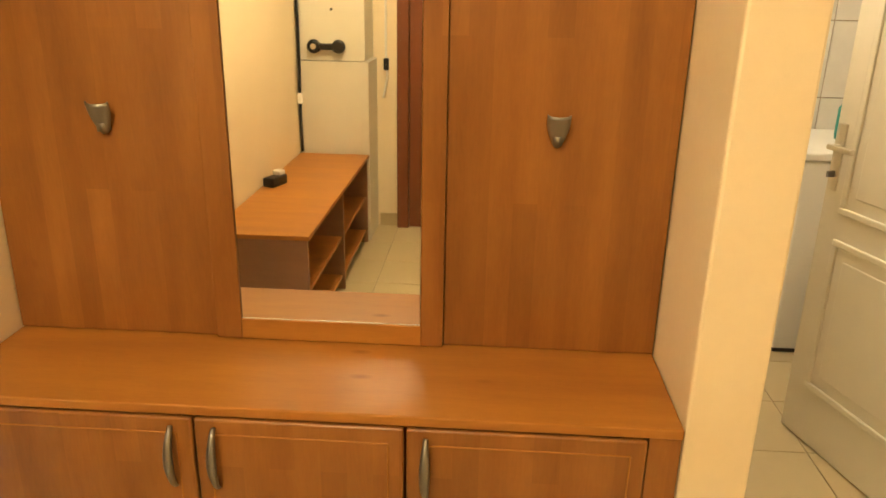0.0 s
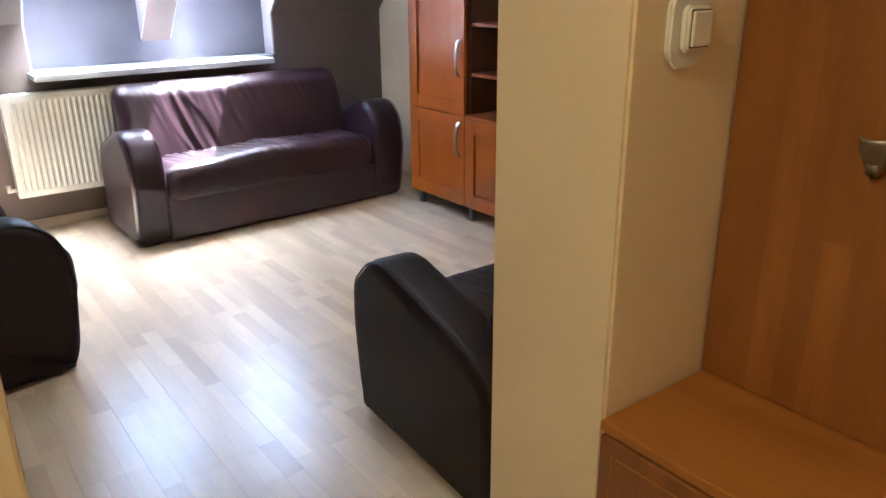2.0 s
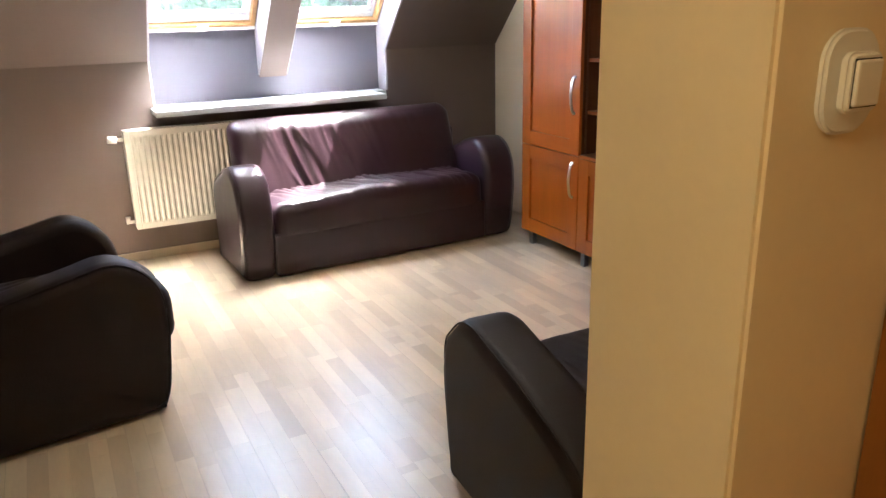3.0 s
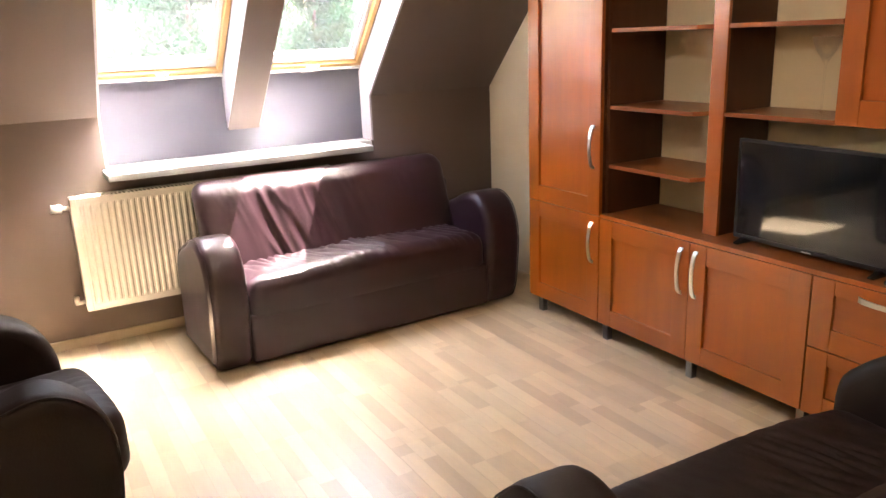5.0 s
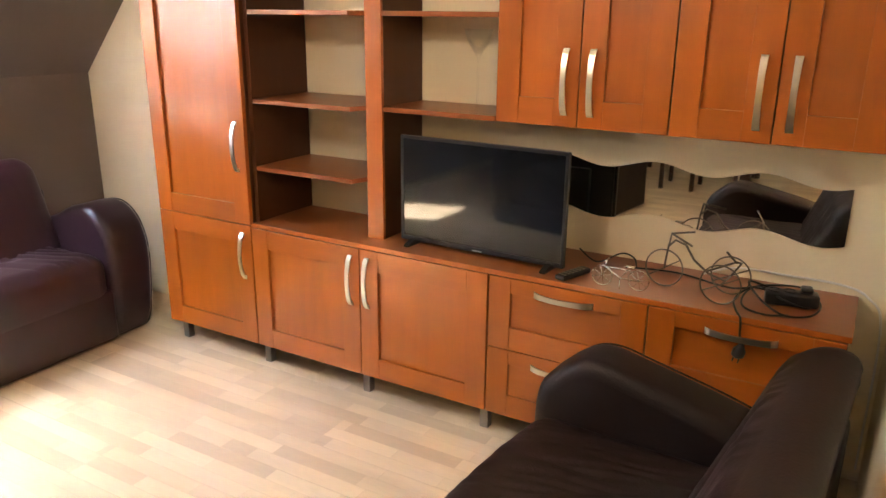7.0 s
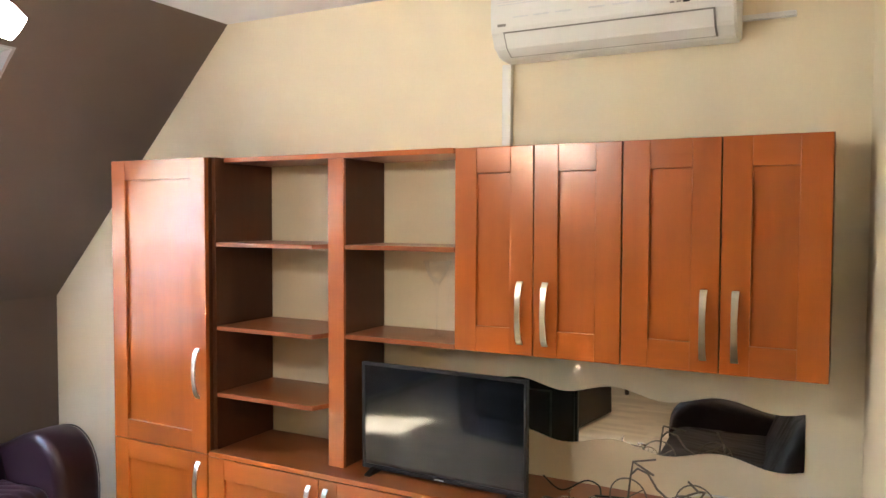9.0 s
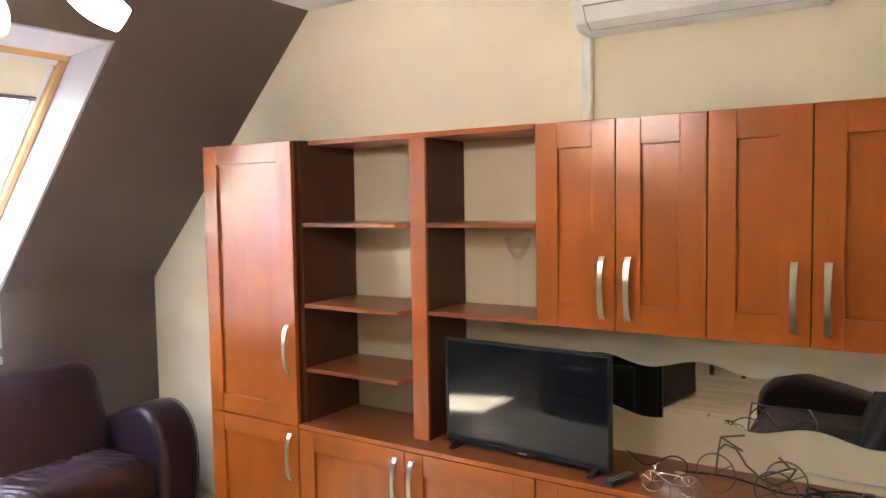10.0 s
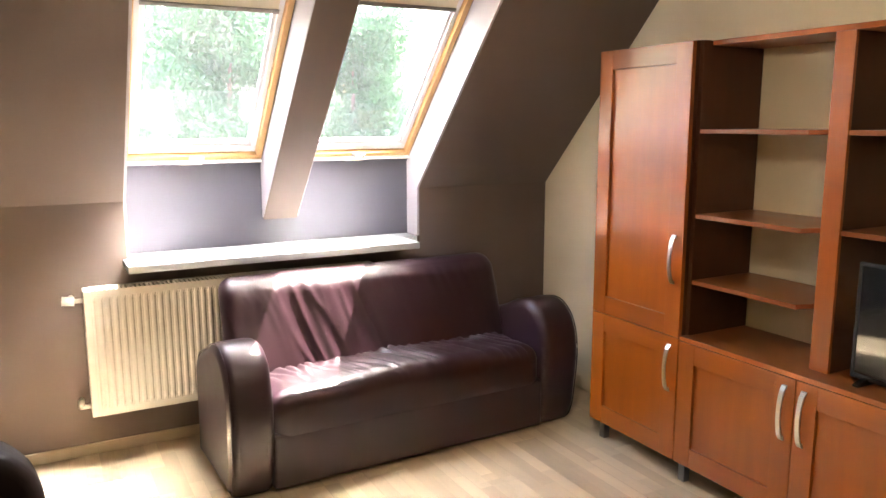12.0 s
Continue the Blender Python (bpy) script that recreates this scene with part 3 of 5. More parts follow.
# ---- living room: wall units ----
def bow_handle(x, z0, z1, upright=True, width=0.021):
    """A bowed metal strap handle; front plane at y = 0."""
    bm = bmesh.new()
    rows = []
    for k in range(13):
        s = k / 12
        y = -0.008 - 0.026 * math.sin(math.pi * s) ** 0.55
        wv = width * (1 - 0.16 * math.sin(math.pi * s))
        a = z0 + (z1 - z0) * s
        ring = []
        for dw, dy in ((-wv / 2, 0), (wv / 2, 0), (wv / 2, 0.005), (-wv / 2, 0.005)):
            ring.append(bm.verts.new((x + dw, y + dy, a) if upright else (a, y + dy, x + dw)))
        rows.append(ring)
    for A, B in zip(rows, rows[1:]):
        for k in range(4):
            bm.faces.new((A[k], A[(k + 1) % 4], B[(k + 1) % 4], B[k]))
    bm.faces.new(rows[0])
    bm.faces.new(list(reversed(rows[-1])))
    for a in (z0 + 0.008, z1 - 0.008):
        box(bm, *((x - 0.005, x + 0.005, -0.012, 0, a - 0.006, a + 0.006) if upright else (a - 0.006, a + 0.006, -0.012, 0, x - 0.005, x + 0.005)))
    return bm


def front(parent, x0, x1, z0, z1, stile, rail, handle=None, name="door", top_rail=None):
    """A shaker front 20 mm thick with a sunk panel; its face lies at y = 0."""
    g = 0.0018
    x0, x1, z0, z1 = x0 + g, x1 - g, z0 + g, z1 - g
    tr = top_rail or rail
    d = part(name, boxes((x0 + 0.001, x1 - 0.001, 0.0135, 0.0205, z0 + 0.001, z1 - 0.001)), M_CHERRY if name == "door" else M_CHERRY_H, parent)
    for a, b in ((x0, x0 + stile), (x1 - stile, x1)):
        part("stile", boxes((a, b, 0, 0.0134, z0, z1), bevel=0.0018), M_CHERRY, d)
    for a, b in ((z0, z0 + rail), (z1 - tr, z1)):
        part("rail", boxes((x0 + stile, x1 - stile, 0.0008, 0.0133, a, b), bevel=0.0015), M_CHERRY_H, d)
    if handle:
        part("handle", bow_handle(*handle), M_STEEL, d, "bowed brushed nickel handle", smooth=False)
    return d


YF, DEPTH = 3.065, YN - 3.065
ZB, ZT, ZTOP = 0.095, 0.638, 1.875


def legs(parent, spots, rear=()):
    for x in (*spots, *rear):
        for y in (0.035, DEPTH - 0.07)[1 if x in rear else 0:]:
            part("leg", boxes((x, x + 0.035, y, y + 0.035, 0, ZB + 0.001), bevel=0.003), M_GREYMETAL, parent, "square grey metal leg")


W1 = 0.565
tall = thing("tall_cabinet", pose(-3.588, YF, 0), "tall cherry-red cabinet with two panelled doors on metal legs", "cabinet")
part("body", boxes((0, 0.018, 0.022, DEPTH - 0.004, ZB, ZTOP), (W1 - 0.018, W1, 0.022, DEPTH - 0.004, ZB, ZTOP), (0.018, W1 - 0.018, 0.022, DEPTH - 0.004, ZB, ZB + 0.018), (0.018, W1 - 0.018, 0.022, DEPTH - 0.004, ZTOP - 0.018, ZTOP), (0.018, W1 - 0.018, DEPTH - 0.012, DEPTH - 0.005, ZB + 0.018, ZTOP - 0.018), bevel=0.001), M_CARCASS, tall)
front(tall, 0, W1, ZB, 0.645, 0.085, 0.085, (W1 - 0.045, 0.40, 0.61))
front(tall, 0, W1, 0.645, ZTOP, 0.085, 0.085, (W1 - 0.045, 0.875, 1.085))
legs(tall, (0.04,), (W1 - 0.075,))

base = thing("base_cabinet", pose(-3.020, YF, 0), "low cherry-red cabinet with two panelled doors on metal legs", "cabinet")
WB = 1.132
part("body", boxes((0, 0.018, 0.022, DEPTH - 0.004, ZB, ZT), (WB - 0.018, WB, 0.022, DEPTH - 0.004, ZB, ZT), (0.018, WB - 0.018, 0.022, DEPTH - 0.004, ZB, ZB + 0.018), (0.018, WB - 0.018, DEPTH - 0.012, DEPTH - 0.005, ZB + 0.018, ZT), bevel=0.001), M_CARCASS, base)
front(base, 0, WB / 2, ZB, ZT, 0.085, 0.085, (WB / 2 - 0.04, 0.397, 0.607))
front(base, WB / 2, WB, ZB, ZT, 0.085, 0.085, (WB / 2 + 0.04, 0.397, 0.607))
legs(base, (0.0, WB / 2 - 0.02, WB - 0.036))

drawers = thing("drawer_cabinet", pose(-1.886, YF, 0), "low cherry-red cabinet with two panelled drawers", "cabinet", "drawer cabinets under the mirror")
WD = 0.567
part("body", boxes((0, 0.018, 0.022, DEPTH - 0.004, ZB, ZT), (WD - 0.018, WD, 0.022, DEPTH - 0.004, ZB, ZT), (0.018, WD - 0.018, 0.022, DEPTH - 0.004, ZB, ZB + 0.018), (0.018, WD - 0.018, DEPTH - 0.012, DEPTH - 0.005, ZB + 0.018, ZT), bevel=0.001), M_CARCASS, drawers)
front(drawers, 0, WD, 0.364, ZT, 0.085, 0.085, (0.597, WD / 2 - 0.105, WD / 2 + 0.105, False), "drawer", 0.055)
front(drawers, 0, WD, ZB, 0.364, 0.085, 0.085, (0.322, WD / 2 - 0.105, WD / 2 + 0.105, False), "drawer", 0.055)
legs(drawers, (WD - 0.036,), (0.01,))
copy_thing(drawers, pose(-1.317, YF, 0))

top = thing("worktop", pose(-3.018, YF, ZT), "dark cherry worktop along the low cabinets", "worktop")
TL = 3.018 - 0.742
part("board", boxes((0.0, TL - 0.0022, 0.0042, DEPTH - 0.003, 0.002, 0.020), bevel=0.001), M_SHELF, top)
part("front_edge", boxes((0.0, TL, 0.002, 0.004, 0.002, 0.0198), bevel=0.0006, seg=1), M_CHERRY_H, top, "cherry edge strip")
part("end_edge", boxes((TL - 0.002, TL, 0.0042, DEPTH - 0.003, 0.002, 0.0198), bevel=0.0006, seg=1), M_CHERRY_H, top, "cherry edge strip")

YU = 3.160
upper = thing("upper_cabinet", pose(-1.926, YU, 1.162), "cherry-red wall cabinet with two panelled doors", "wall cabinet", "wall cabinets over the mirror")
WU, DU, HU = 0.592, YN - YU, ZTOP - 1.162
part("body", boxes((0, 0.018, 0.022, DU - 0.002, 0, HU), (WU - 0.018, WU, 0.022, DU - 0.002, 0, HU), (0.018, WU - 0.018, 0.022, DU - 0.002, 0, 0.018), (0.018, WU - 0.018, 0.022, DU - 0.002, HU - 0.018, HU), (0.018, WU - 0.018, DU - 0.012, DU - 0.004, 0.018, HU - 0.018), bevel=0.001), M_CARCASS, upper)
front(upper, 0, WU / 2, 0, HU, 0.083, 0.090, (WU / 2 - 0.045, 0.040, 0.254))
front(upper, WU / 2, WU, 0, HU, 0.083, 0.090, (WU / 2 + 0.045, 0.040, 0.254))
copy_thing(upper, pose(-1.926 + WU + 0.001, YU, 1.162))

shelf = thing("open_shelf", pose(-3.021, 3.10, ZT + 0.021), "open cherry shelving without a back, dark inside", "shelf unit")
SD, SZ = YN - 3.10 - 0.002, ZTOP - ZT - 0.021
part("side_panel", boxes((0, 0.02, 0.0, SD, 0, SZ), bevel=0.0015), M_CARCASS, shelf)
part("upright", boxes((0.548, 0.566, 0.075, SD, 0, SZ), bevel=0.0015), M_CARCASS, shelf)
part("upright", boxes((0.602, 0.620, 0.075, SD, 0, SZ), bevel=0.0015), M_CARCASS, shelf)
part("pilaster", boxes((0.547, 0.621, 0.058, 0.074, 0, SZ), bevel=0.002), M_CHERRY, shelf, "cherry strip over the two uprights")
part("top_board", boxes((0.0, 1.094, 0.05, SD, SZ - 0.02, SZ), bevel=0.002), M_CHERRY_H, shelf)
for z in (0.900, 1.178, 1.525):
    bm = prism(bmesh.new(), [(0.021, 0.0), (0.515, 0.0), (0.546, 0.09), (0.546, SD), (0.021, SD)], z - 0.659 - 0.018, z - 0.659, 2)
    bmesh.ops.bevel(bm, geom=bm.edges[:], offset=0.0015, segments=1, affect="EDGES")
    part("shelf_board", bm, M_SHELF, shelf)
for z in (1.180, 1.525):
    part("shelf_board", boxes((0.622, 1.093, 0.062, SD, z - 0.659 - 0.018, z - 0.659), bevel=0.0015), M_SHELF, shelf)

goblet = bmesh.new()
lathe(goblet, [(0.036, 0), (0.036, 0.002), (0.007, 0.007), (0.004, 0.02), (0.0035, 0.10), (0.004, 0.185), (0.012, 0.197), (0.036, 0.232), (0.055, 0.285), (0.0535, 0.285), (0.034, 0.233), (0.003, 0.199)], 24)
single("wine_glass", goblet, M_GOBLET, "tall clear stemmed glass on the shelf", "glass", pose(-2.07, 3.30, 1.181), True)

# ---- television ----
tv = thing("television", pose(-1.987, 3.188, ZT + 0.021, 0, 0, -1.5), "black flat television standing on the worktop", "television")
part("screen", boxes((-0.331, 0.331, -0.0165, -0.0125, 0.031, 0.411)), M_SCREEN, tv, "glossy dark screen switched off")
part("bezel", ring(-0.341, 0.341, 0.014, 0.421, 0.0115, -0.020, 0.0), M_BLACK, tv)
part("chin", boxes((-0.329, 0.329, -0.0195, -0.0120, 0.0258, 0.0306), bevel=0.001), M_BLACK, tv)
part("back", boxes((-0.330, 0.330, -0.012, 0.02, 0.024, 0.412), (-0.24, 0.24, 0.0, 0.055, 0.05, 0.27), bevel=0.006), M_BLACK, tv)
for s in (-1, 1):
    foot = bmesh.new()
    prism(foot, [(-0.070, 0.0), (0.085, 0.0), (0.085, 0.006), (0.02, 0.024), (-0.015, 0.024), (-0.070, 0.006)], s * 0.285 - 0.011, s * 0.285 + 0.011, 0)
    part("foot", foot, M_BLACK, tv)
part("maker_mark", boxes((-0.022, 0.018, -0.0208, -0.0196, 0.017, 0.022)), M_GASKET, tv)

# ---- wavy mirror on the wall ----
bm = bmesh.new()
X0, X1, N = -2.02, -0.808, 60
topv, botv = [], []
for k in range(N + 1):
    x = X0 + (X1 - X0) * k / N
    w = 0.017 * math.cos((x + 1.43) * 2 * math.pi / 0.365)
    d = 0.0
    topv.append((x, 1.009 + w, d))
    botv.append((x, 0.820 + w * 1.0, d))
fr = [[bm.verts.new((x, YN - 0.006 - d, z)) for x, z, d in row] for row in (topv, botv)]
bk = [[bm.verts.new((x, YN - 0.002, z)) for x, z, d in row] for row in (topv, botv)]
for k in range(N):
    bm.faces.new((fr[0][k], fr[0][k + 1], fr[1][k + 1], fr[1][k]))
    bm.faces.new((bk[0][k], bk[1][k], bk[1][k + 1], bk[0][k + 1]))
    bm.faces.new((fr[0][k], bk[0][k], bk[0][k + 1], fr[0][k + 1]))
    bm.faces.new((fr[1][k], fr[1][k + 1], bk[1][k + 1], bk[1][k]))
for k in (0, N):
    bm.faces.new((fr[0][k], fr[1][k], bk[1][k], bk[0][k]))
single("wavy_mirror", bm, M_MIRROR, "frameless mirror strip with wavy edges on the wall", "mirror")


# ---- air conditioner ----
ac = thing("air_conditioner", pose(-1.84, YN, 2.205), "white split air conditioner high on the wall", "air conditioner")
bm = bmesh.new()
prof = [(-0.002, 0.0), (-0.10, 0.0), (-0.155, 0.03), (-0.185, 0.085), (-0.192, 0.14), (-0.185, 0.255), (-0.16, 0.275), (-0.002, 0.275)]
prism(bm, prof, 0.0, 0.82, 0)
bmesh.ops.bevel(bm, geom=bm.edges[:], offset=0.008, segments=3, affect="EDGES")
part("casing", bm, M_PLASTIC, ac)
part("louvre_gap", prism(bmesh.new(), [(-0.110, 0.008), (-0.152, 0.028), (-0.1835, 0.079), (-0.1865, 0.078), (-0.1565, 0.0275), (-0.113, 0.0035)], 0.05, 0.76, 0), M_GREYMETAL, ac, "dark outlet slot")
part("louvre", prism(bmesh.new(), [(-0.118, 0.009), (-0.155, 0.0285), (-0.1825, 0.074), (-0.1895, 0.072), (-0.1605, 0.0245), (-0.121, 0.003)], 0.056, 0.754, 0), M_PLASTIC, ac, "white air flap")
for k in range(5):
    part("groove", boxes((0.03, 0.76, -0.1925, -0.188, 0.170 + k * 0.009, 0.1725 + k * 0.009)), M_GASKET, ac)
for x in (0.09, 0.165, 0.245, 0.36, 0.44, 0.52):
    part("slit", boxes((x, x + 0.055, -0.1945, -0.190, 0.123, 0.127)), M_GASKET, ac)
part("display", boxes((0.665, 0.685, -0.1945, -0.189, 0.104, 0.113)), M_BLACK, ac)
for x in (0.625, 0.645, 0.70, 0.72):
    part("key", boxes((x, x + 0.012, -0.1935, -0.189, 0.106, 0.110)), M_GREYMETAL, ac)
part("maker_mark", boxes((0.03, 0.06, -0.1915, -0.186, 0.098, 0.106)), M_GREYMETAL, ac)
part("model_bar", boxes((0.33, 0.43, -0.190, -0.185, 0.232, 0.239)), M_GREYMETAL, ac)
single("cable_duct", boxes((-1.862, -1.826, YN - 0.028, YN - 0.001, 2.481, ZC - 0.001), bevel=0.003), M_PLASTIC, "short white duct above the air conditioner", "cable duct")
single("cable_duct", boxes((-1.862, -1.826, YN - 0.028, YN - 0.001, 1.88, 2.204), bevel=0.003), M_PLASTIC, "white plastic cable duct below the air conditioner", "cable duct")
single("pipe_duct", boxes((-1.039, -0.86, YN - 0.022, YN - 0.001, 2.270, 2.288), bevel=0.003), M_PLASTIC, "thin white duct beside the air conditioner", "cable duct")
single("access_panel", boxes((-0.98, -0.80, YN - 0.004, YN - 0.001, 2.26, 2.40), bevel=0.001), M_BEIGE, "beige painted access panel on the wall", "panel")


# ---- leather seating ----
def leather_arm(x0, x1, D, H, prof, r=0.045):
    """An arm cut to a curved side profile (y, z) with softly rounded edges."""
    pts = [Vector(p) for p in prof]
    n = len(pts)
    nor = []
    for i in range(n):
        d = (pts[(i + 1) % n] - pts[i - 1]).normalized()
        nor.append(Vector((d.y, -d.x)))
    bm = bmesh.new()
    secs = []
    for k in range(5):
        a = k * math.pi / 8
        secs.append((x0 + r * (1 - math.cos(a)), r * (1 - math.sin(a))))
    secs += [(x0 + x1 - s, i) for s, i in reversed(secs)]
    rings = [[bm.verts.new((s, (pts[i] + nor[i] * ins).x, (pts[i] + nor[i] * ins).y)) for i in range(n)] for s, ins in secs]
    for A, B in zip(rings, rings[1:]):
        for i in range(n):
            bm.faces.new((A[i], A[(i + 1) % n], B[(i + 1) % n], B[i]))
    bm.faces.new(rings[0])
    bm.faces.new(list(reversed(rings[-1])))
    return bm


def curve_pts(ctrl, steps=6):
    """A smooth open line through control points."""
    out, n = [], len(ctrl)
    for i in range(n - 1):
        p0, p1, p2, p3 = (Vector(ctrl[min(max(i + k, 0), n - 1)]) for k in (-1, 0, 1, 2))
        for s in range(steps):
            t = s / steps
            out.append(tuple(0.5 * ((2 * p1) + (p2 - p0) * t + (2 * p0 - 5 * p1 + 4 * p2 - p3) * t * t + (3 * p1 - p0 - 3 * p2 + p3) * t ** 3)))
    out.append(tuple(ctrl[-1]))
    return out


def leather_seat(name, m, W, D, material, label, category, arm=0.185, arm_far=0.185, back=None, folds=0.5, back_top=0.84, seed=0, H=0.645, lip=0.025):
    """A leather sofa or armchair: front towards -y, width along x."""
    s = thing(name, m, label, category)
    prof = [(0.06, 0.012), (0.03, 0.09), (0.012, 0.22), (0.0, 0.36), (0.012, 0.48), (0.055, H - 0.07), (0.125, H - 0.014), (0.20, H), (0.30, H - 0.02), (D * 0.60, H - 0.065), (D * 0.78, H - 0.11), (D - 0.09, H - 0.15), (D - 0.058, H - 0.20)]
    crest = curve_pts(prof, 4)
    outline = crest + [(D - 0.048, 0.38), (D - 0.048, 0.2), (D - 0.05, 0.012), (D * 0.6, 0.012), (D * 0.3, 0.012)]

    def fold(scale, amp, ax):
        def fn(p):
            q = Vector(p) * scale
            q[ax] *= 0.25
            w = noise.noise(q + Vector((seed * 7.1, 3.3, 1.7)))
            w2 = noise.noise(q * 2.6 + Vector((1.3, seed, 4.2)))
            p.z += amp * w + amp * 0.5 * w2 if ax == 1 else 0
            if ax == 2:
                p.y += amp * w + amp * 0.5 * w2
            return p
        return fn

    for x, arm_w in ((0.0, arm), (W - arm_far, arm_far)):
        a = part("arm", leather_arm(x, x + arm_w, D, H, outline), material, s, smooth=True)
        bm = bmesh.new()
        ox = x + 0.012 if x == 0 else x + arm_w - 0.012
        cen = sum((Vector(p) for p in outline), Vector((0, 0))) / len(outline)
        tube(bm, [(ox, cen.x + (p[0] - cen.x) * 0.968, cen.y + (p[1] - cen.y) * 0.968) for p in crest], 0.003, 6)
        part("piping", bm, material, a, smooth=True)
    part("base", rbox(arm - 0.01, W - arm_far + 0.01, 0.028, D - 0.06, 0.015, 0.262, 0.02, (8, 4, 3)), material, s, smooth=True)

    def seat_fn(p):
        v = (p.x - arm) / (W - arm - arm_far)
        p.z += 0.022 * math.sin(math.pi * min(max(v, 0), 1)) * (1 if p.z > 0.33 else 0)
        if p.z > 0.30:
            w = noise.noise(Vector((p.x * 21 + p.y * 8, p.y * 3.2, seed)))
            e = noise.noise(Vector((p.x * 3.0, p.y * 4.0, seed + 5)))
            crease = max(0.0, 1 - abs(w) / 0.22)
            back = min(1.0, max(0.0, (p.y - 0.10) / 0.2))
            p.z += (0.018 * (abs(w) - 0.25) - 0.012 * crease) * folds * max(0.25, 0.65 + 0.9 * e) * (0.35 + 0.65 * back) + 0.008 * e
        return p

    part("seat", rbox(arm - 0.004, W - arm_far + 0.004, lip, D - 0.14, 0.19, 0.435, 0.075, (190, 26, 4), seat_fn), material, s, smooth=True)
    lean = 0.19
    b0, b1 = back or (arm * 0.62, W - arm * 0.62)

    def back_fn(p):
        u = (p.z - 0.36) / (back_top - 0.36)
        p.y += lean * u * 0.9
        v = (p.x - W / 2) / (W / 2)
        w = noise.noise(Vector((p.x * 16 + p.z * 5, p.z * 2.4, seed + 9)))
        e = noise.noise(Vector((p.x * 2.6, p.z * 3.0, seed + 2)))
        if u < 0.9:
            near = math.exp(-((p.x - 0.33 * W) / 0.22) ** 2) + 0.5 * math.exp(-((p.x - 0.84 * W) / 0.12) ** 2 - u * 3)
            p.y += (0.040 * (abs(w) - 0.22)) * (near * (1.0 - 0.5 * u) + max(0.0, 0.10 + 0.5 * e)) - 0.012 * math.cos(v * 1.5)
        p.z += 0.010 * e
        return p

    part("backrest", rbox(b0, b1, D - 0.33, D - 0.17, 0.36, back_top, 0.075, (170, 4, 30), back_fn), material, s, smooth=True)
    part("back_panel", rbox(arm * 0.7, W - arm * 0.7, D - 0.11, D - 0.03, 0.045, back_top - 0.16, 0.03, (10, 2, 8)), material, s, smooth=True)
    for fx in (0.06, W - 0.10):
        for fy in (0.08, D - 0.14):
            part("foot", boxes((fx, fx + 0.05, fy, fy + 0.05, 0, 0.022), bevel=0.004), M_BLACK, s)
    return s


leather_seat("sofa", pose(-3.685, 1.315, 0, 0, 0, 92), 1.81, 0.66, M_LEATHER, "burgundy leather sofa with rounded arms under the roof windows", "sofa", arm=0.195, arm_far=0.225, back=(0.115, 1.61), folds=1.0, seed=1)
leather_seat("sofa", pose(-1.518, 2.83, 0, 0, 0, -93.5), 1.385, 0.84, M_LEATHER_SHADED, "dark brown leather sofa backed against the cream partition", "sofa", seed=4, H=0.605, back_top=0.80)
leather_seat("armchair", pose(-2.475, 0.775, 0, 0, 0, 188), 0.90, 0.86, M_LEATHER_SHADED, "leather armchair with curved arms facing the cabinets, darkened as if backlit", "armchair", seed=7, H=0.63, lip=-0.07)

# ---- radiator under the sill ----
rad = thing("radiator", pose(-4.375, 0.855, 0.235), "white ribbed panel radiator below the window board", "radiator")
RW, RH = 1.40, 0.585
bm = bmesh.new()
cols, zs = [], (0.0, 0.03, 0.05, RH - 0.05, RH - 0.03, RH)
n = 42
for k in range(n * 4 + 1):
    y = 0.03 + (RW - 0.06) * k / (n * 4)
    dep = (0, 0.0, -0.007, -0.007)[k % 4]
    cols.append([bm.verts.new((dep if 1 < i < 4 else 0.0, y, z)) for i, z in enumerate(zs)])
for A, B in zip(cols, cols[1:]):
    for i in range(len(zs) - 1):
        bm.faces.new((A[i], B[i], B[i + 1], A[i + 1]))
part("front_panel", bm, M_ENAMEL, rad)
for a in (0, RW - 0.03):
    part("edge", boxes((-0.10, 0.001, a, a + 0.03, 0, RH), bevel=0.003), M_ENAMEL, rad)
part("back_panel", boxes((-0.10, -0.085, 0.03, RW - 0.03, 0, RH), (-0.085, -0.002, 0.03, RW - 0.03, 0.0, 0.012), bevel=0.002), M_ENAMEL, rad)
part("grille", boxes(*[(-0.084, -0.004, 0.035 + k * 0.02, 0.045 + k * 0.02, RH - 0.012, RH - 0.004) for k in range(67)]), M_ENAMEL, rad)
bm = bmesh.new()
tube(bm, [(-0.05, 0.002, RH - 0.05), (-0.05, -0.05, RH - 0.05)], 0.011, 12)
tube(bm, [(-0.05, -0.045, RH - 0.05), (-0.16, -0.045, RH - 0.05)], 0.009, 12)
part("valve", bm, M_STEEL, rad, "metal radiator valve", smooth=True)
bm = bmesh.new()
tube(bm, [(-0.05, -0.035, RH - 0.05), (-0.05, -0.085, RH - 0.045)], 0.021, 16)
part("thermostat_head", bm, M_PLASTIC, rad, "white thermostat head", smooth=True)
bm = bmesh.new()
tube(bm, [(-0.05, 0.002, 0.04), (-0.05, -0.05, 0.04)], 0.011, 12)
tube(bm, [(-0.05, -0.035, 0.04), (-0.16, -0.035, 0.04)], 0.009, 12)
tube(bm, [(-0.05, -0.04, 0.04), (-0.05, -0.04, 0.075)], 0.013, 12)
part("return_valve", bm, M_STEEL, rad, "metal return valve", smooth=True)

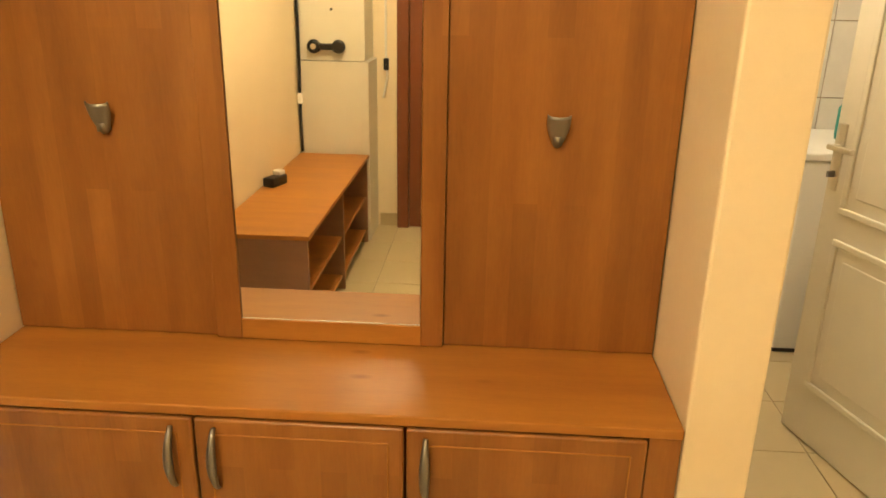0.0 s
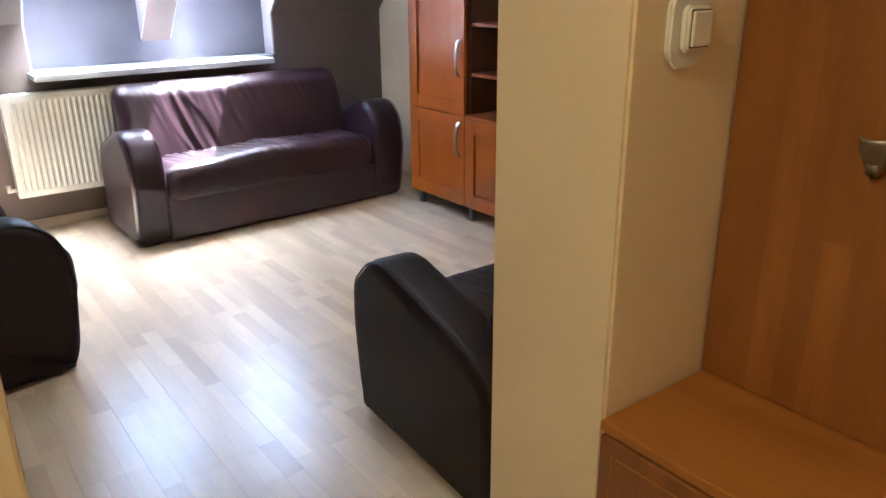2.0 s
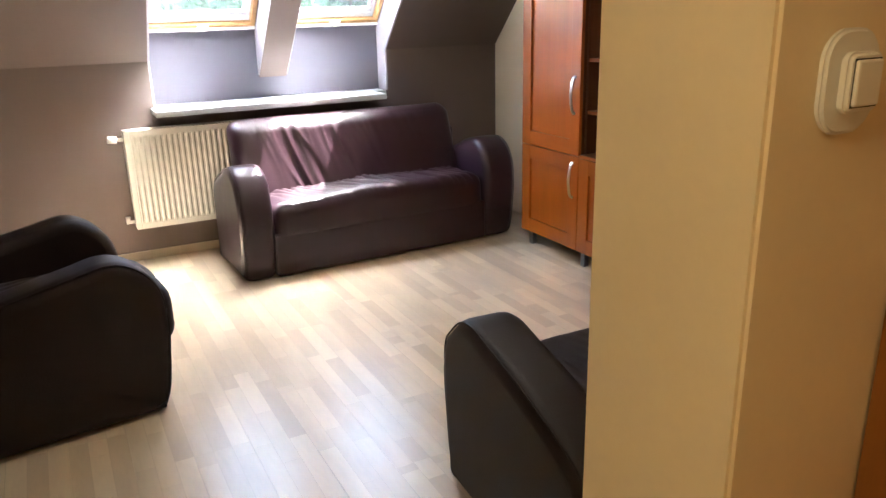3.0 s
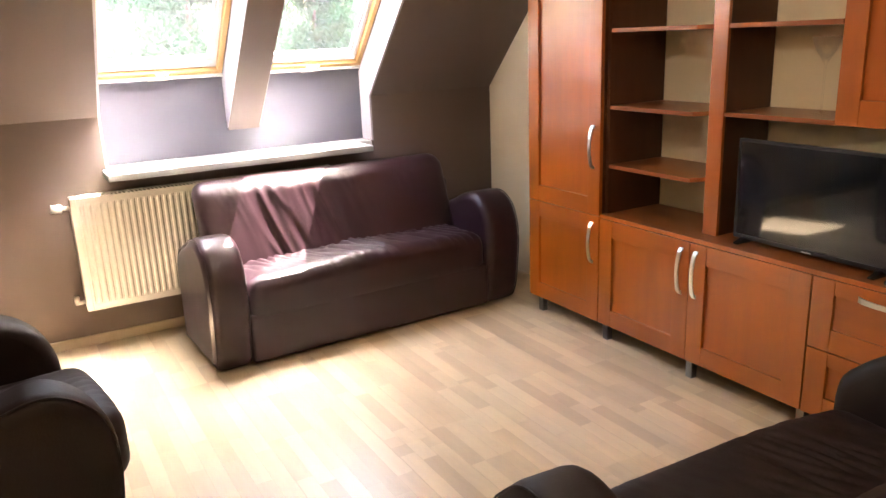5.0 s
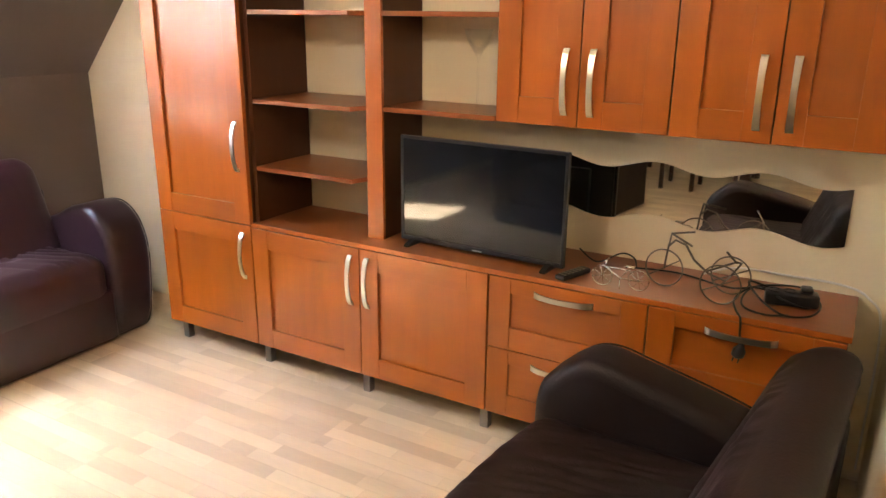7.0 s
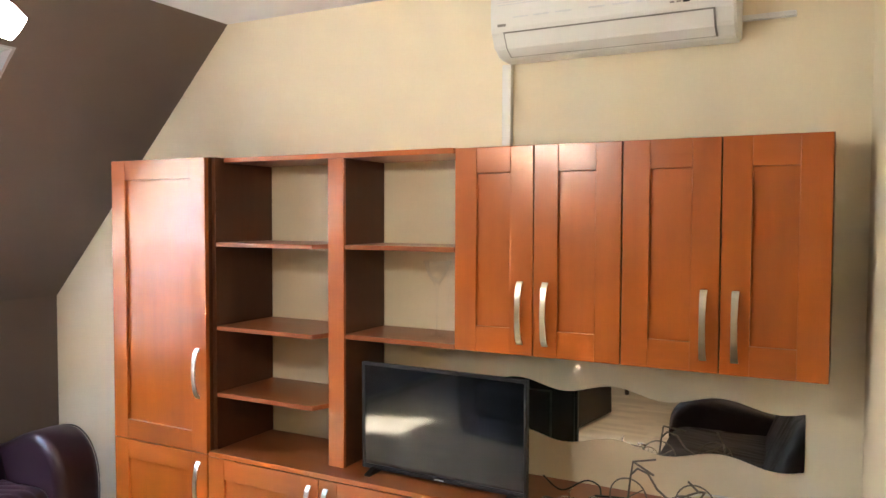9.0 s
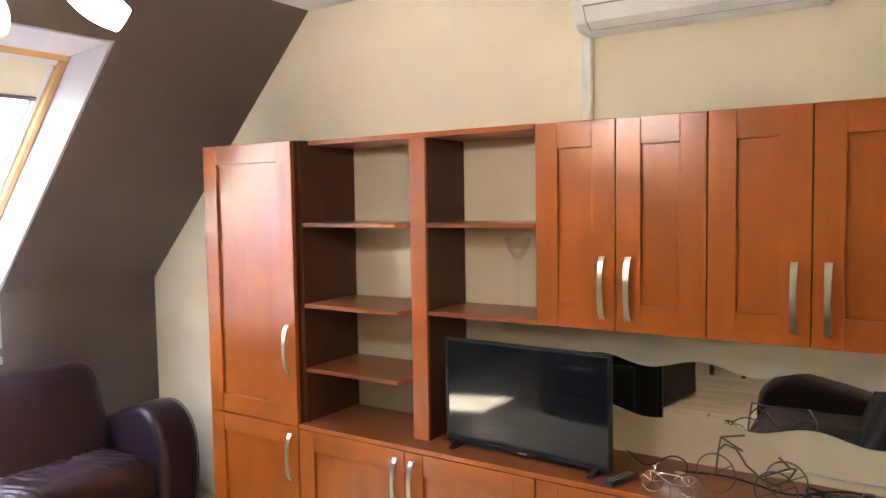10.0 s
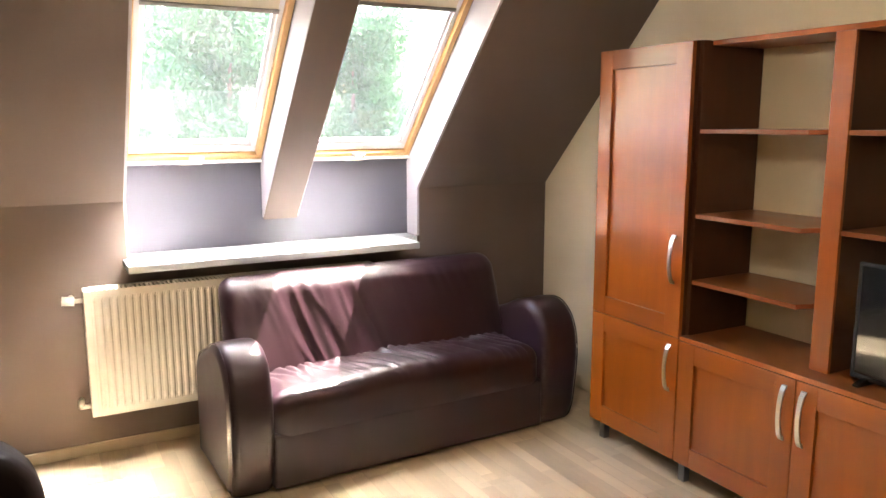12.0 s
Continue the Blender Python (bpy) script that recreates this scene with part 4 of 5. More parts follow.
# ---- chandelier ----
CH, SHADE_TILT = (-2.25, 1.475), 62
lampset = thing("ceiling_lamp", pose(CH[0], CH[1], ZC), "ceiling lamp with lit and unlit frosted shades on arms", "ceiling lamp")
bm = bmesh.new()
lathe(bm, [(0.055, -0.03), (0.06, -0.02), (0.06, -0.001)], 24)
tube(bm, [(0, 0, -0.03), (0, 0, -0.34)], 0.008, 10)
lathe(bm, [(0.012, -0.40), (0.03, -0.385), (0.03, -0.345), (0.012, -0.33)], 20)
part("stem", bm, M_STEEL, lampset, smooth=True)
for k in range(5):
    a = radians(75 + 72 * k)
    c, s = math.cos(a), math.sin(a)
    bm = bmesh.new()
    tube(bm, [(0.02 * c, 0.02 * s, -0.37), (0.07 * c, 0.07 * s, -0.415), (0.12 * c, 0.12 * s, -0.448), (0.160 * c, 0.160 * s, -0.460)], 0.006, 8)
    arm = part("arm", bm, M_STEEL, lampset, smooth=True)
    tilt = pose(0.170 * c, 0.170 * s, -0.465) @ Matrix.Rotation(radians(-SHADE_TILT), 4, Vector((-s, c, 0)))
    bm = bmesh.new()
    lathe(bm, [(0.013, 0.022), (0.017, 0.018), (0.017, -0.004), (0.012, -0.006)], 16)
    bmesh.ops.transform(bm, matrix=tilt, verts=bm.verts[:])
    part("socket", bm, M_STEEL, arm, smooth=True)
    bm = bmesh.new()
    lathe(bm, [(0.018, 0.0), (0.028, -0.014), (0.035, -0.040), (0.037, -0.066), (0.034, -0.095), (0.028, -0.118), (0.025, -0.118), (0.031, -0.094), (0.034, -0.066), (0.032, -0.040), (0.025, -0.016), (0.004, -0.006)], 24)
    bmesh.ops.transform(bm, matrix=tilt, verts=bm.verts[:])
    lit = k in (0, 4)
    part("shade", bm, M_SHADE if lit else M_FROST, arm, "lit frosted glass shade" if lit else "unlit cream frosted glass shade", smooth=True)
bm = bmesh.new()
lathe(bm, [(0.012, -0.322), (0.13, -0.318), (0.135, -0.312), (0.13, -0.308), (0.012, -0.312)], 32)
part("glass_plate", bm, M_TEALGLASS, lampset, "pale teal glass plate", smooth=True)


# ---- things on the worktop ----
ZW = ZT + 0.0205


def ring_pts(cx, cz, r, y, n=28):
    return [(cx + r * math.cos(k * 2 * math.pi / n), y, cz + r * math.sin(k * 2 * math.pi / n)) for k in range(n)]


trike = thing("wire_tricycle", pose(-1.20, 3.20, ZW, 0, 0, -6), "decorative tricycle bent from dark steel wire", "ornament")
R1 = 0.062
for y, x in ((0.0, -0.115), (-0.055, 0.085), (0.055, 0.085)):
    bm = bmesh.new()
    tube(bm, ring_pts(x, R1 + 0.003, R1, y), 0.0026, 6, True)
    a0 = 0.6 if y == 0 else 0.5
    tube(bm, [(x - R1 * math.cos(a0), y, R1 + 0.003 - R1 * math.sin(a0)), (x + R1 * math.cos(a0), y, R1 + 0.003 + R1 * math.sin(a0))], 0.0022, 6)
    part("wheel", bm, M_WIRE, trike, smooth=True)
bm = bmesh.new()
tube(bm, [(-0.115, 0, R1), (-0.108, 0, 0.13), (-0.10, 0, 0.185), (-0.04, 0.045, 0.19)], 0.0035, 8)
tube(bm, [(-0.10, 0, 0.185), (-0.02, -0.035, 0.165)], 0.0035, 8)
tube(bm, [(-0.108, 0, 0.14), (-0.085, 0, 0.165), (-0.05, 0, 0.155), (-0.02, 0, 0.11), (0.03, 0, 0.075), (0.085, 0, R1)], 0.0038, 8)
tube(bm, [(0.085, -0.055, R1), (0.085, 0.055, R1)], 0.003, 8)
tube(bm, [(0.02, 0, 0.08), (0.085, 0.0, 0.115), (0.115, -0.02, 0.135), (0.09, -0.045, 0.17)], 0.0035, 8)
tube(bm, [(0.115, -0.02, 0.135), (0.12, 0.03, 0.12), (0.085, 0.055, R1)], 0.0035, 8)
part("frame", bm, M_WIRE, trike, smooth=True)

bike = thing("wire_bicycle", pose(-1.43, 3.115, ZW, 0, 0, 4), "small silver wire bicycle ornament", "ornament")
r2 = 0.034
for x in (-0.060, 0.060):
    bm = bmesh.new()
    tube(bm, ring_pts(x, r2 + 0.002, r2, 0), 0.0018, 6, True)
    for k in range(4):
        a = k * math.pi / 4 + 0.2
        tube(bm, [(x - r2 * math.cos(a), 0, r2 + 0.002 - r2 * math.sin(a)), (x + r2 * math.cos(a), 0, r2 + 0.002 + r2 * math.sin(a))], 0.0011, 5)
    part("wheel", bm, M_SILVER, bike, smooth=True)
bm = bmesh.new()
tube(bm, [(-0.06, 0, r2), (-0.05, 0, 0.075), (-0.047, 0, 0.09)], 0.002, 6)
tube(bm, [(-0.05, -0.022, 0.092), (-0.045, 0.022, 0.092)], 0.002, 6)
tube(bm, [(-0.052, 0, 0.068), (0.0, 0, 0.035), (0.06, 0, r2), (0.03, 0, 0.066), (-0.052, 0, 0.068)], 0.002, 6)
tube(bm, [(0.0, 0, 0.035), (0.03, 0, 0.075)], 0.002, 6)
tube(bm, [(0.0, -0.004, 0.035), (0.004, -0.02, 0.004)], 0.0015, 6)
box(bm, 0.015, 0.045, -0.008, 0.008, 0.074, 0.080)
part("frame", bm, M_SILVER, bike, smooth=True)

rem = thing("remote_control", pose(-1.605, 3.15, ZW, 0, 0, 72), "black remote control lying on the worktop", "remote control")
part("body", rbox(-0.075, 0.075, -0.021, 0.021, 0.0, 0.018, 0.007, (4, 2, 1)), M_BLACK, rem, smooth=True)
for i in range(6):
    for j in range(3):
        part("key", boxes((-0.06 + i * 0.02, -0.05 + i * 0.02, -0.014 + j * 0.011, -0.007 + j * 0.011, 0.0175, 0.0195), bevel=0.0006, seg=1), M_GREYMETAL, rem)


def cable(name, pts, r, label, material=M_BLACK):
    ctrl = [Vector(p) for p in pts]
    fine = []
    for i in range(len(ctrl) - 1):
        p0, p1, p2, p3 = ctrl[max(i - 1, 0)], ctrl[i], ctrl[i + 1], ctrl[min(i + 2, len(ctrl) - 1)]
        for s in range(6):
            t = s / 6
            fine.append(0.5 * ((2 * p1) + (p2 - p0) * t + (2 * p0 - 5 * p1 + 4 * p2 - p3) * t * t + (3 * p1 - p0 - 3 * p2 + p3) * t ** 3))
    fine.append(ctrl[-1])
    return single(name, tube(bmesh.new(), fine, r, 7), material, label, "cable", None, True)


zc = ZW + 0.005
coil = [(-1.66, 3.36, zc + 0.03), (-1.58, 3.33, zc), (-1.50, 3.35, zc + 0.04), (-1.46, 3.38, zc + 0.02), (-1.44, 3.34, zc)]
cable("television_cable", coil, 0.003, "thin black cable behind the television")
cable("power_cable", [(-1.46, 3.33, zc), (-1.30, 3.36, zc), (-1.12, 3.30, zc), (-1.02, 3.26, zc + 0.03), (-0.93, 3.20, zc + 0.02), (-0.87, 3.24, zc), (-0.90, 3.33, zc + 0.03), (-1.02, 3.32, zc + 0.02), (-1.06, 3.25, zc + 0.01), (-1.05, 3.15, zc), (-0.98, 3.11, zc), (-0.92, 3.14, zc)], 0.0034, "looped black power cable on the worktop")
cable("extension_cable", [(-0.97, 3.29, zc + 0.02), (-1.04, 3.26, zc + 0.03), (-1.08, 3.18, zc + 0.01), (-1.06, 3.09, zc + 0.004), (-1.04, 3.050, zc - 0.004), (-1.035, 3.044, zc - 0.05), (-1.03, 3.044, zc - 0.075)], 0.0036, "black extension cable hanging over the drawer front")
cable("loose_cable", [(-0.99, 3.28, zc + 0.03), (-1.05, 3.22, zc + 0.06), (-1.00, 3.15, zc + 0.03), (-0.93, 3.12, zc + 0.005), (-0.86, 3.17, zc), (-0.84, 3.25, zc + 0.01), (-0.88, 3.32, zc + 0.03)], 0.0034, "looped black cable beside the socket strip")
plug = bmesh.new()
lathe(plug, [(0.013, -0.030), (0.019, -0.024), (0.019, -0.006), (0.011, 0.006), (0.006, 0.02)], 16)
for s in (-0.008, 0.008):
    tube(plug, [(s, 0, -0.030), (s, 0, -0.048)], 0.0024, 8)
single("plug", plug, M_BLACK, "black mains plug hanging from the extension cable", "plug", pose(-1.028, 3.040, zc - 0.095, 0, 12, 0), True)
strip = thing("socket_strip", pose(-0.925, 3.255, ZW, 0, 0, 12), "black socket strip lying on the worktop", "socket strip")
part("body", rbox(-0.078, 0.078, -0.027, 0.027, 0, 0.044, 0.010, (6, 2, 2)), M_BLACK, strip, smooth=True)
for x in (-0.052, -0.006, 0.040):
    bm = bmesh.new()
    lathe(bm, [(0.020, 0.042), (0.020, 0.0465), (0.016, 0.0465), (0.016, 0.043)], 20, x)
    part("socket", bm, M_BLACK, strip)
part("plug_top", rbox(0.022, 0.058, -0.018, 0.018, 0.046, 0.064, 0.008, (2, 2, 2)), M_BLACK, strip, smooth=True)
cable("wall_cable", [(-1.22, YN - 0.05, 0.664), (-1.12, YN - 0.010, 0.690), (-0.95, YN - 0.010, 0.692), (-0.80, YN - 0.010, 0.690), (-0.715, YN - 0.012, 0.66), (-0.665, YN - 0.012, 0.55), (-0.66, YN - 0.012, 0.05)], 0.004, "thin pale cable along the wall", M_PLASTIC)
cable("corner_cable", [(-3.64, YN - 0.03, 0.80), (-3.63, YN - 0.03, 0.5), (-3.64, YN - 0.05, 0.22), (-3.62, YN - 0.12, 0.20), (-3.60, YN - 0.2, 0.26)], 0.005, "dark cable beside the tall cabinet")

# ---- dining set at the far end, seen in the wavy mirror ----
table = thing("dining_table", pose(-2.3, -1.45, 0), "dark wooden dining table at the end of the room", "table")
part("tabletop", boxes((-0.65, 0.65, -0.4, 0.4, 0.715, 0.75), bevel=0.006), M_DARKWOOD, table)
for sx in (-0.58, 0.52):
    for sy in (-0.34, 0.28):
        part("leg", boxes((sx, sx + 0.06, sy, sy + 0.06, 0, 0.714), bevel=0.004), M_DARKWOOD, table)
chair = thing("dining_chair", pose(-2.62, -0.98, 0), "dark wooden dining chair at the table", "chair", "chairs round the table")
part("seat", rbox(-0.21, 0.21, -0.21, 0.21, 0.42, 0.465, 0.02, (4, 4, 2)), M_DARKWOOD, chair, smooth=True)
for sx in (-0.20, 0.165):
    for sy in (-0.20, 0.165):
        part("leg", boxes((sx, sx + 0.035, sy, sy + 0.035, 0, 0.425), bevel=0.003), M_DARKWOOD, chair)
for sx in (-0.20, 0.165):
    part("back_post", boxes((sx, sx + 0.035, 0.17, 0.205, 0.465, 0.92), bevel=0.003), M_DARKWOOD, chair)
for z in (0.58, 0.70, 0.84):
    part("back_rail", boxes((-0.165, 0.165, 0.178, 0.198, z, z + 0.06), bevel=0.003), M_DARKWOOD, chair)
copy_thing(chair, pose(-1.98, -0.98, 0))
copy_thing(chair, pose(-2.62, -1.94, 0, 0, 0, 180))
copy_thing(chair, pose(-1.98, -1.94, 0, 0, 0, 180))

# ---- hall: coat rack with mirror and low cupboard ----
HB, HZ, HX0 = 1.446, 0.741, -0.265
rack = thing("coat_rack_panel", pose(HX0, HB, HZ), "orange beech back panel with mirror frame and coat hooks", "coat rack")
for a, b in ((0.004, 0.4325), (0.9045, 1.333)):
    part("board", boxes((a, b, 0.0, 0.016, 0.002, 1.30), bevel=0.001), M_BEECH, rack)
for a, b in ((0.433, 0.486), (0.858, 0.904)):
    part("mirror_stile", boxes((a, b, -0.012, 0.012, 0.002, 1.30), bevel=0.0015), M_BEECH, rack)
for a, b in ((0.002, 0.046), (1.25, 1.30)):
    part("mirror_rail", boxes((0.486, 0.858, -0.0115, 0.012, a, b), bevel=0.0015), M_BEECH_H_LIT, rack)
part("mirror", boxes((0.4875, 0.8565, -0.006, 0.004, 0.0475, 1.2485)), M_MIRROR, rack, "tall clear mirror")
part("mirror_edge", boxes((0.4865, 0.8575, -0.0078, -0.0065, 0.0462, 0.0472), bevel=0.0003, seg=1), M_SILVER, rack, "bright bevelled lower edge")


def hook(x):
    bm = bmesh.new()
    # a curved tongue: narrow at the foot, widest at the lip, bent about the upright axis
    rows, back = [], []
    for i in range(9):
        s = i / 8
        half = 0.0215 * math.sin(math.pi * 0.5 * min(1.0, 0.16 + s * 1.05)) ** 0.8
        out = 0.010 + 0.020 * s
        zz = 0.424 + 0.060 * s
        rows.append([bm.verts.new((x + half * math.sin(a), -out - 0.011 * math.cos(a) * (0.4 + 0.6 * s), zz + 0.004 * (1 - math.cos(a)))) for a in (k * math.pi / 14 for k in range(-7, 8))])
        back.append([bm.verts.new((v.co.x * 1.0, v.co.y + 0.004, v.co.z)) for v in rows[-1]])
    for A, B, flip in [(p, q, False) for p, q in zip(rows, rows[1:])] + [(p, q, True) for p, q in zip(back, back[1:])]:
        for k in range(14):
            f = (A[k], A[k + 1], B[k + 1], B[k])
            bm.faces.new(tuple(reversed(f)) if flip else f)
    for k in range(14):
        bm.faces.new((rows[-1][k], rows[-1][k + 1], back[-1][k + 1], back[-1][k]))
        bm.faces.new((back[0][k], back[0][k + 1], rows[0][k + 1], rows[0][k]))
    box(bm, x - 0.008, x + 0.008, -0.024, 0.0, 0.430, 0.452)
    return bm


for x in (0.247, 1.109):
    part("coat_hook", hook(x), M_GREYMETAL, rack, "shield-shaped dull metal hook", smooth=True)

cup = thing("hall_cupboard", pose(HX0, 1.180, 0), "low orange beech cupboard with three doors in the niche", "cupboard")
CW, CD = 1.337, HB - 1.180
part("top", boxes((0.003, CW - 0.003, -0.012, CD + 0.014, HZ - 0.020, HZ), bevel=0.0035), M_BEECH_H_LIT, cup)
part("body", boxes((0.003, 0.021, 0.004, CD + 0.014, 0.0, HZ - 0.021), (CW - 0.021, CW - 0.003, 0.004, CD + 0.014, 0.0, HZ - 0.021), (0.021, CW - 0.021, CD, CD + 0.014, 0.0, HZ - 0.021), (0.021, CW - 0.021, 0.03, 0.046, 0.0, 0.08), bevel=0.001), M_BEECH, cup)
part("filler", boxes((1.278, CW - 0.003, -0.003, 0.015, 0.0, HZ - 0.022), bevel=0.001), M_BEECH, cup)
for x0, x1, hx in ((0.006, 0.475, 0.438), (0.479, 0.854, 0.516), (0.858, 1.275, 0.893)):
    d = part("door", boxes((x0, x1, -0.014, 0.003, 0.082, HZ - 0.0245), bevel=0.005, seg=3), M_BEECH, cup)
    i = 0.028
    bm = bmesh.new()
    loop = [(x0 + i, -0.0145, 0.11), (x1 - i, -0.0145, 0.11), (x1 - i, -0.0145, HZ - 0.055), (x0 + i, -0.0145, HZ - 0.055)]
    for k in range(4):
        tube(bm, [loop[k], loop[(k + 1) % 4]], 0.0016, 6)
    part("groove", bm, M_BEECH_H_LIT, d)
    bm = bmesh.new()
    rows = []
    for k in range(11):
        s = k / 10
        y, wv = -0.018 - 0.024 * math.sin(math.pi * s) ** 0.7, 0.0045 + 0.005 * math.sin(math.pi * s)
        z = HZ - 0.165 + 0.125 * s
        rows.append([bm.verts.new((hx + dx * wv, y + dy, z)) for dx, dy in ((-1, 0.002), (-0.5, -0.004), (0.5, -0.004), (1, 0.002), (0, 0.004))])
    for A, B in zip(rows, rows[1:]):
        for k in range(5):
            bm.faces.new((A[k], A[(k + 1) % 5], B[(k + 1) % 5], B[k]))
    bm.faces.new(rows[0])
    bm.faces.new(list(reversed(rows[-1])))
    part("handle", bm, M_GREYMETAL, d, "bowed dull metal handle", smooth=True)

def rounded_plate(x0, x1, z0, z1, r, y0, y1):
    """A plate with well-rounded corners, its rim eased."""
    pts = []
    for cx, cz, a0 in ((x1 - r, z1 - r, 0), (x0 + r, z1 - r, 90), (x0 + r, z0 + r, 180), (x1 - r, z0 + r, 270)):
        pts += [(cx + r * math.cos(radians(a0 + k * 15)), cz + r * math.sin(radians(a0 + k * 15))) for k in range(7)]
    bm = bmesh.new()
    prism(bm, pts, y0, y1, 1)
    bmesh.ops.recalc_face_normals(bm, faces=bm.faces[:])
    bmesh.ops.bevel(bm, geom=[e for e in bm.edges if abs(e.verts[0].co.y - e.verts[1].co.y) < 1e-6], offset=0.004, segments=3, affect="EDGES", clamp_overlap=True)
    return bm


sw = thing("light_switch", pose(HX0 + 0.0005, 1.295, 1.369, 0, 0, 90), "cream light switch with a wide rounded plate", "light switch")
part("plate", rounded_plate(-0.047, 0.047, -0.059, 0.059, 0.036, -0.012, 0.0), M_PLASTIC, sw)
part("surround", rounded_plate(-0.026, 0.034, -0.034, 0.034, 0.012, -0.026, -0.0115), M_PLASTIC, sw)
part("rocker_gap", boxes((-0.019, 0.027, -0.0265, -0.020, -0.027, 0.027)), M_BLACK, sw)
part("rocker", boxes((-0.0175, 0.0255, -0.031, -0.020, -0.0255, 0.0255), bevel=0.003), M_PLASTIC, sw)

# ---- hall: what the mirror shows ----
shoe = thing("shoe_bench", pose(-0.352, -1.35, 0), "low beech shoe bench with open shelves along the wall", "shoe rack")
L, SW_, SH = 1.47, 0.385, 0.520
part("top", boxes((0, SW_ + 0.01, -0.0, L + 0.01, SH - 0.018, SH), bevel=0.002), M_BEECH_H_LIT, shoe)
part("end_panel", boxes((0.002, SW_, L - 0.018, L, 0, SH - 0.019), bevel=0.001), M_BEECH_SHADED, shoe)
part("end_panel", boxes((0.002, SW_, 0.002, 0.02, 0, SH - 0.019), bevel=0.001), M_BEECH_SHADED, shoe)
part("divider", boxes((0.002, SW_, L * 0.5 - 0.009, L * 0.5 + 0.009, 0, SH - 0.019), bevel=0.001), M_BEECH_SHADED, shoe)
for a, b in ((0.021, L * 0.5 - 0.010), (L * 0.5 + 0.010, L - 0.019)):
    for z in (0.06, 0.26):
        part("shelf_board", boxes((0.002, SW_ - 0.01, a, b, z, z + 0.016), bevel=0.001), M_BEECH_H_LIT, shoe)
part("back", boxes((0.002, 0.008, 0.021, L - 0.019, 0.0, SH - 0.02)), M_BEECH_SHADED, shoe)
adapter = thing("power_adapter", pose(-0.295, -0.62, SH, 0, 0, 20), "black charger with a white plug on the shoe bench", "charger")
part("body", rbox(-0.03, 0.03, -0.06, 0.06, 0, 0.045, 0.008, (2, 3, 2)), M_BLACK, adapter, smooth=True)
part("white_plug", rbox(-0.022, 0.022, -0.055, -0.01, 0.045, 0.068, 0.006, (2, 2, 2)), M_PLASTIC, adapter, smooth=True)
box_c = thing("meter_cabinet", pose(-0.352, -1.678, 0), "white built-in cabinet box in the hall", "cabinet")
part("lower_box", boxes((0, 0.398, 0, 0.318, 0, 1.033), bevel=0.003), M_ENAMEL, box_c)
part("upper_box", boxes((0.002, 0.378, 0.004, 0.308, 1.036, 2.30), bevel=0.003), M_ENAMEL, box_c)
part("keyhole", boxes((0.19, 0.205, 0.3065, 0.3095, 1.30, 1.312)), M_BLACK, box_c)
phone = thing("intercom_handset", pose(-0.185, -1.369, 1.112, 0, 0, 180), "black intercom handset on the white cabinet", "intercom")
bm = rbox(-0.075, 0.075, -0.032, -0.012, -0.017, 0.017, 0.008, (5, 1, 1))
part("grip", bm, M_BLACK, phone, smooth=True)
for x in (-0.068, 0.068):
    bm = bmesh.new()
    lathe(bm, [(0.036, 0.0), (0.038, 0.012), (0.034, 0.034), (0.024, 0.036)], 24)
    bmesh.ops.transform(bm, matrix=Matrix.Translation((x, 0, 0)) @ Matrix.Rotation(radians(90), 4, "X"), verts=bm.verts[:])
    part("ear_cup", bm, M_BLACK, phone, smooth=True)
bm = bmesh.new()
lathe(bm, [(0.016, 0.036), (0.016, 0.0385), (0.008, 0.039)], 20)
bmesh.ops.transform(bm, matrix=Matrix.Translation((0.068, 0, 0)) @ Matrix.Rotation(radians(90), 4, "X"), verts=bm.verts[:])
part("disc", bm, M_STEEL, phone, "pale metal disc")
cable("intercom_pipe", [(0.10, -1.672, 2.0), (0.10, -1.672, 1.30), (0.10, -1.672, 1.10), (0.103, -1.66, 1.0), (0.108, -1.655, 0.92), (0.085, -1.66, 0.80)], 0.007, "pale surface cable beside the cabinet", M_PLASTIC)
cable("corner_cable", [(-0.338, -1.348, 0.53), (-0.341, -1.348, 0.8), (-0.336, -1.348, 1.1), (-0.340, -1.348, 1.6), (-0.338, -1.348, 2.2)], 0.008, "dark cable run in the corner beside the white cabinet")
single("cable_clip", boxes((-0.352, -0.325, -1.36, -1.335, 0.80, 0.86), bevel=0.003), M_PLASTIC, "white clip round the corner cable", "cable clip")
single("key_holder", rbox(0.088, 0.118, -1.679, -1.645, 0.96, 1.03, 0.008, (2, 2, 2)), M_BLACK, "small black key holder on the wall", "key holder", None, True)

door = thing("door_1", pose(0.17, -1.678, 0), "brown panelled entrance door, closed", "door")
door["kind"] = "structure"
part("frame", boxes((0, 0.07, 0, 0.05, 0, 2.10), (0.83, 0.90, 0, 0.05, 0, 2.10), (0.07, 0.83, 0, 0.05, 2.03, 2.10), bevel=0.003), M_BROWN, door)
leaf = part("leaf", boxes((0.073, 0.827, 0.002, 0.030, 0.006, 2.027), bevel=0.002), M_BROWN, door)
for z0, z1 in ((0.15, 0.92), (1.08, 1.90)):
    part("panel", boxes((0.16, 0.74, 0.028, 0.040, z0, z1), bevel=0.006), M_BROWN, leaf)
part("handle", boxes((0.765, 0.80, 0.03, 0.036, 0.95, 1.15), (0.69, 0.795, 0.06, 0.075, 1.05, 1.068), (0.776, 0.792, 0.034, 0.066, 1.052, 1.066), bevel=0.003), M_STEEL, leaf)

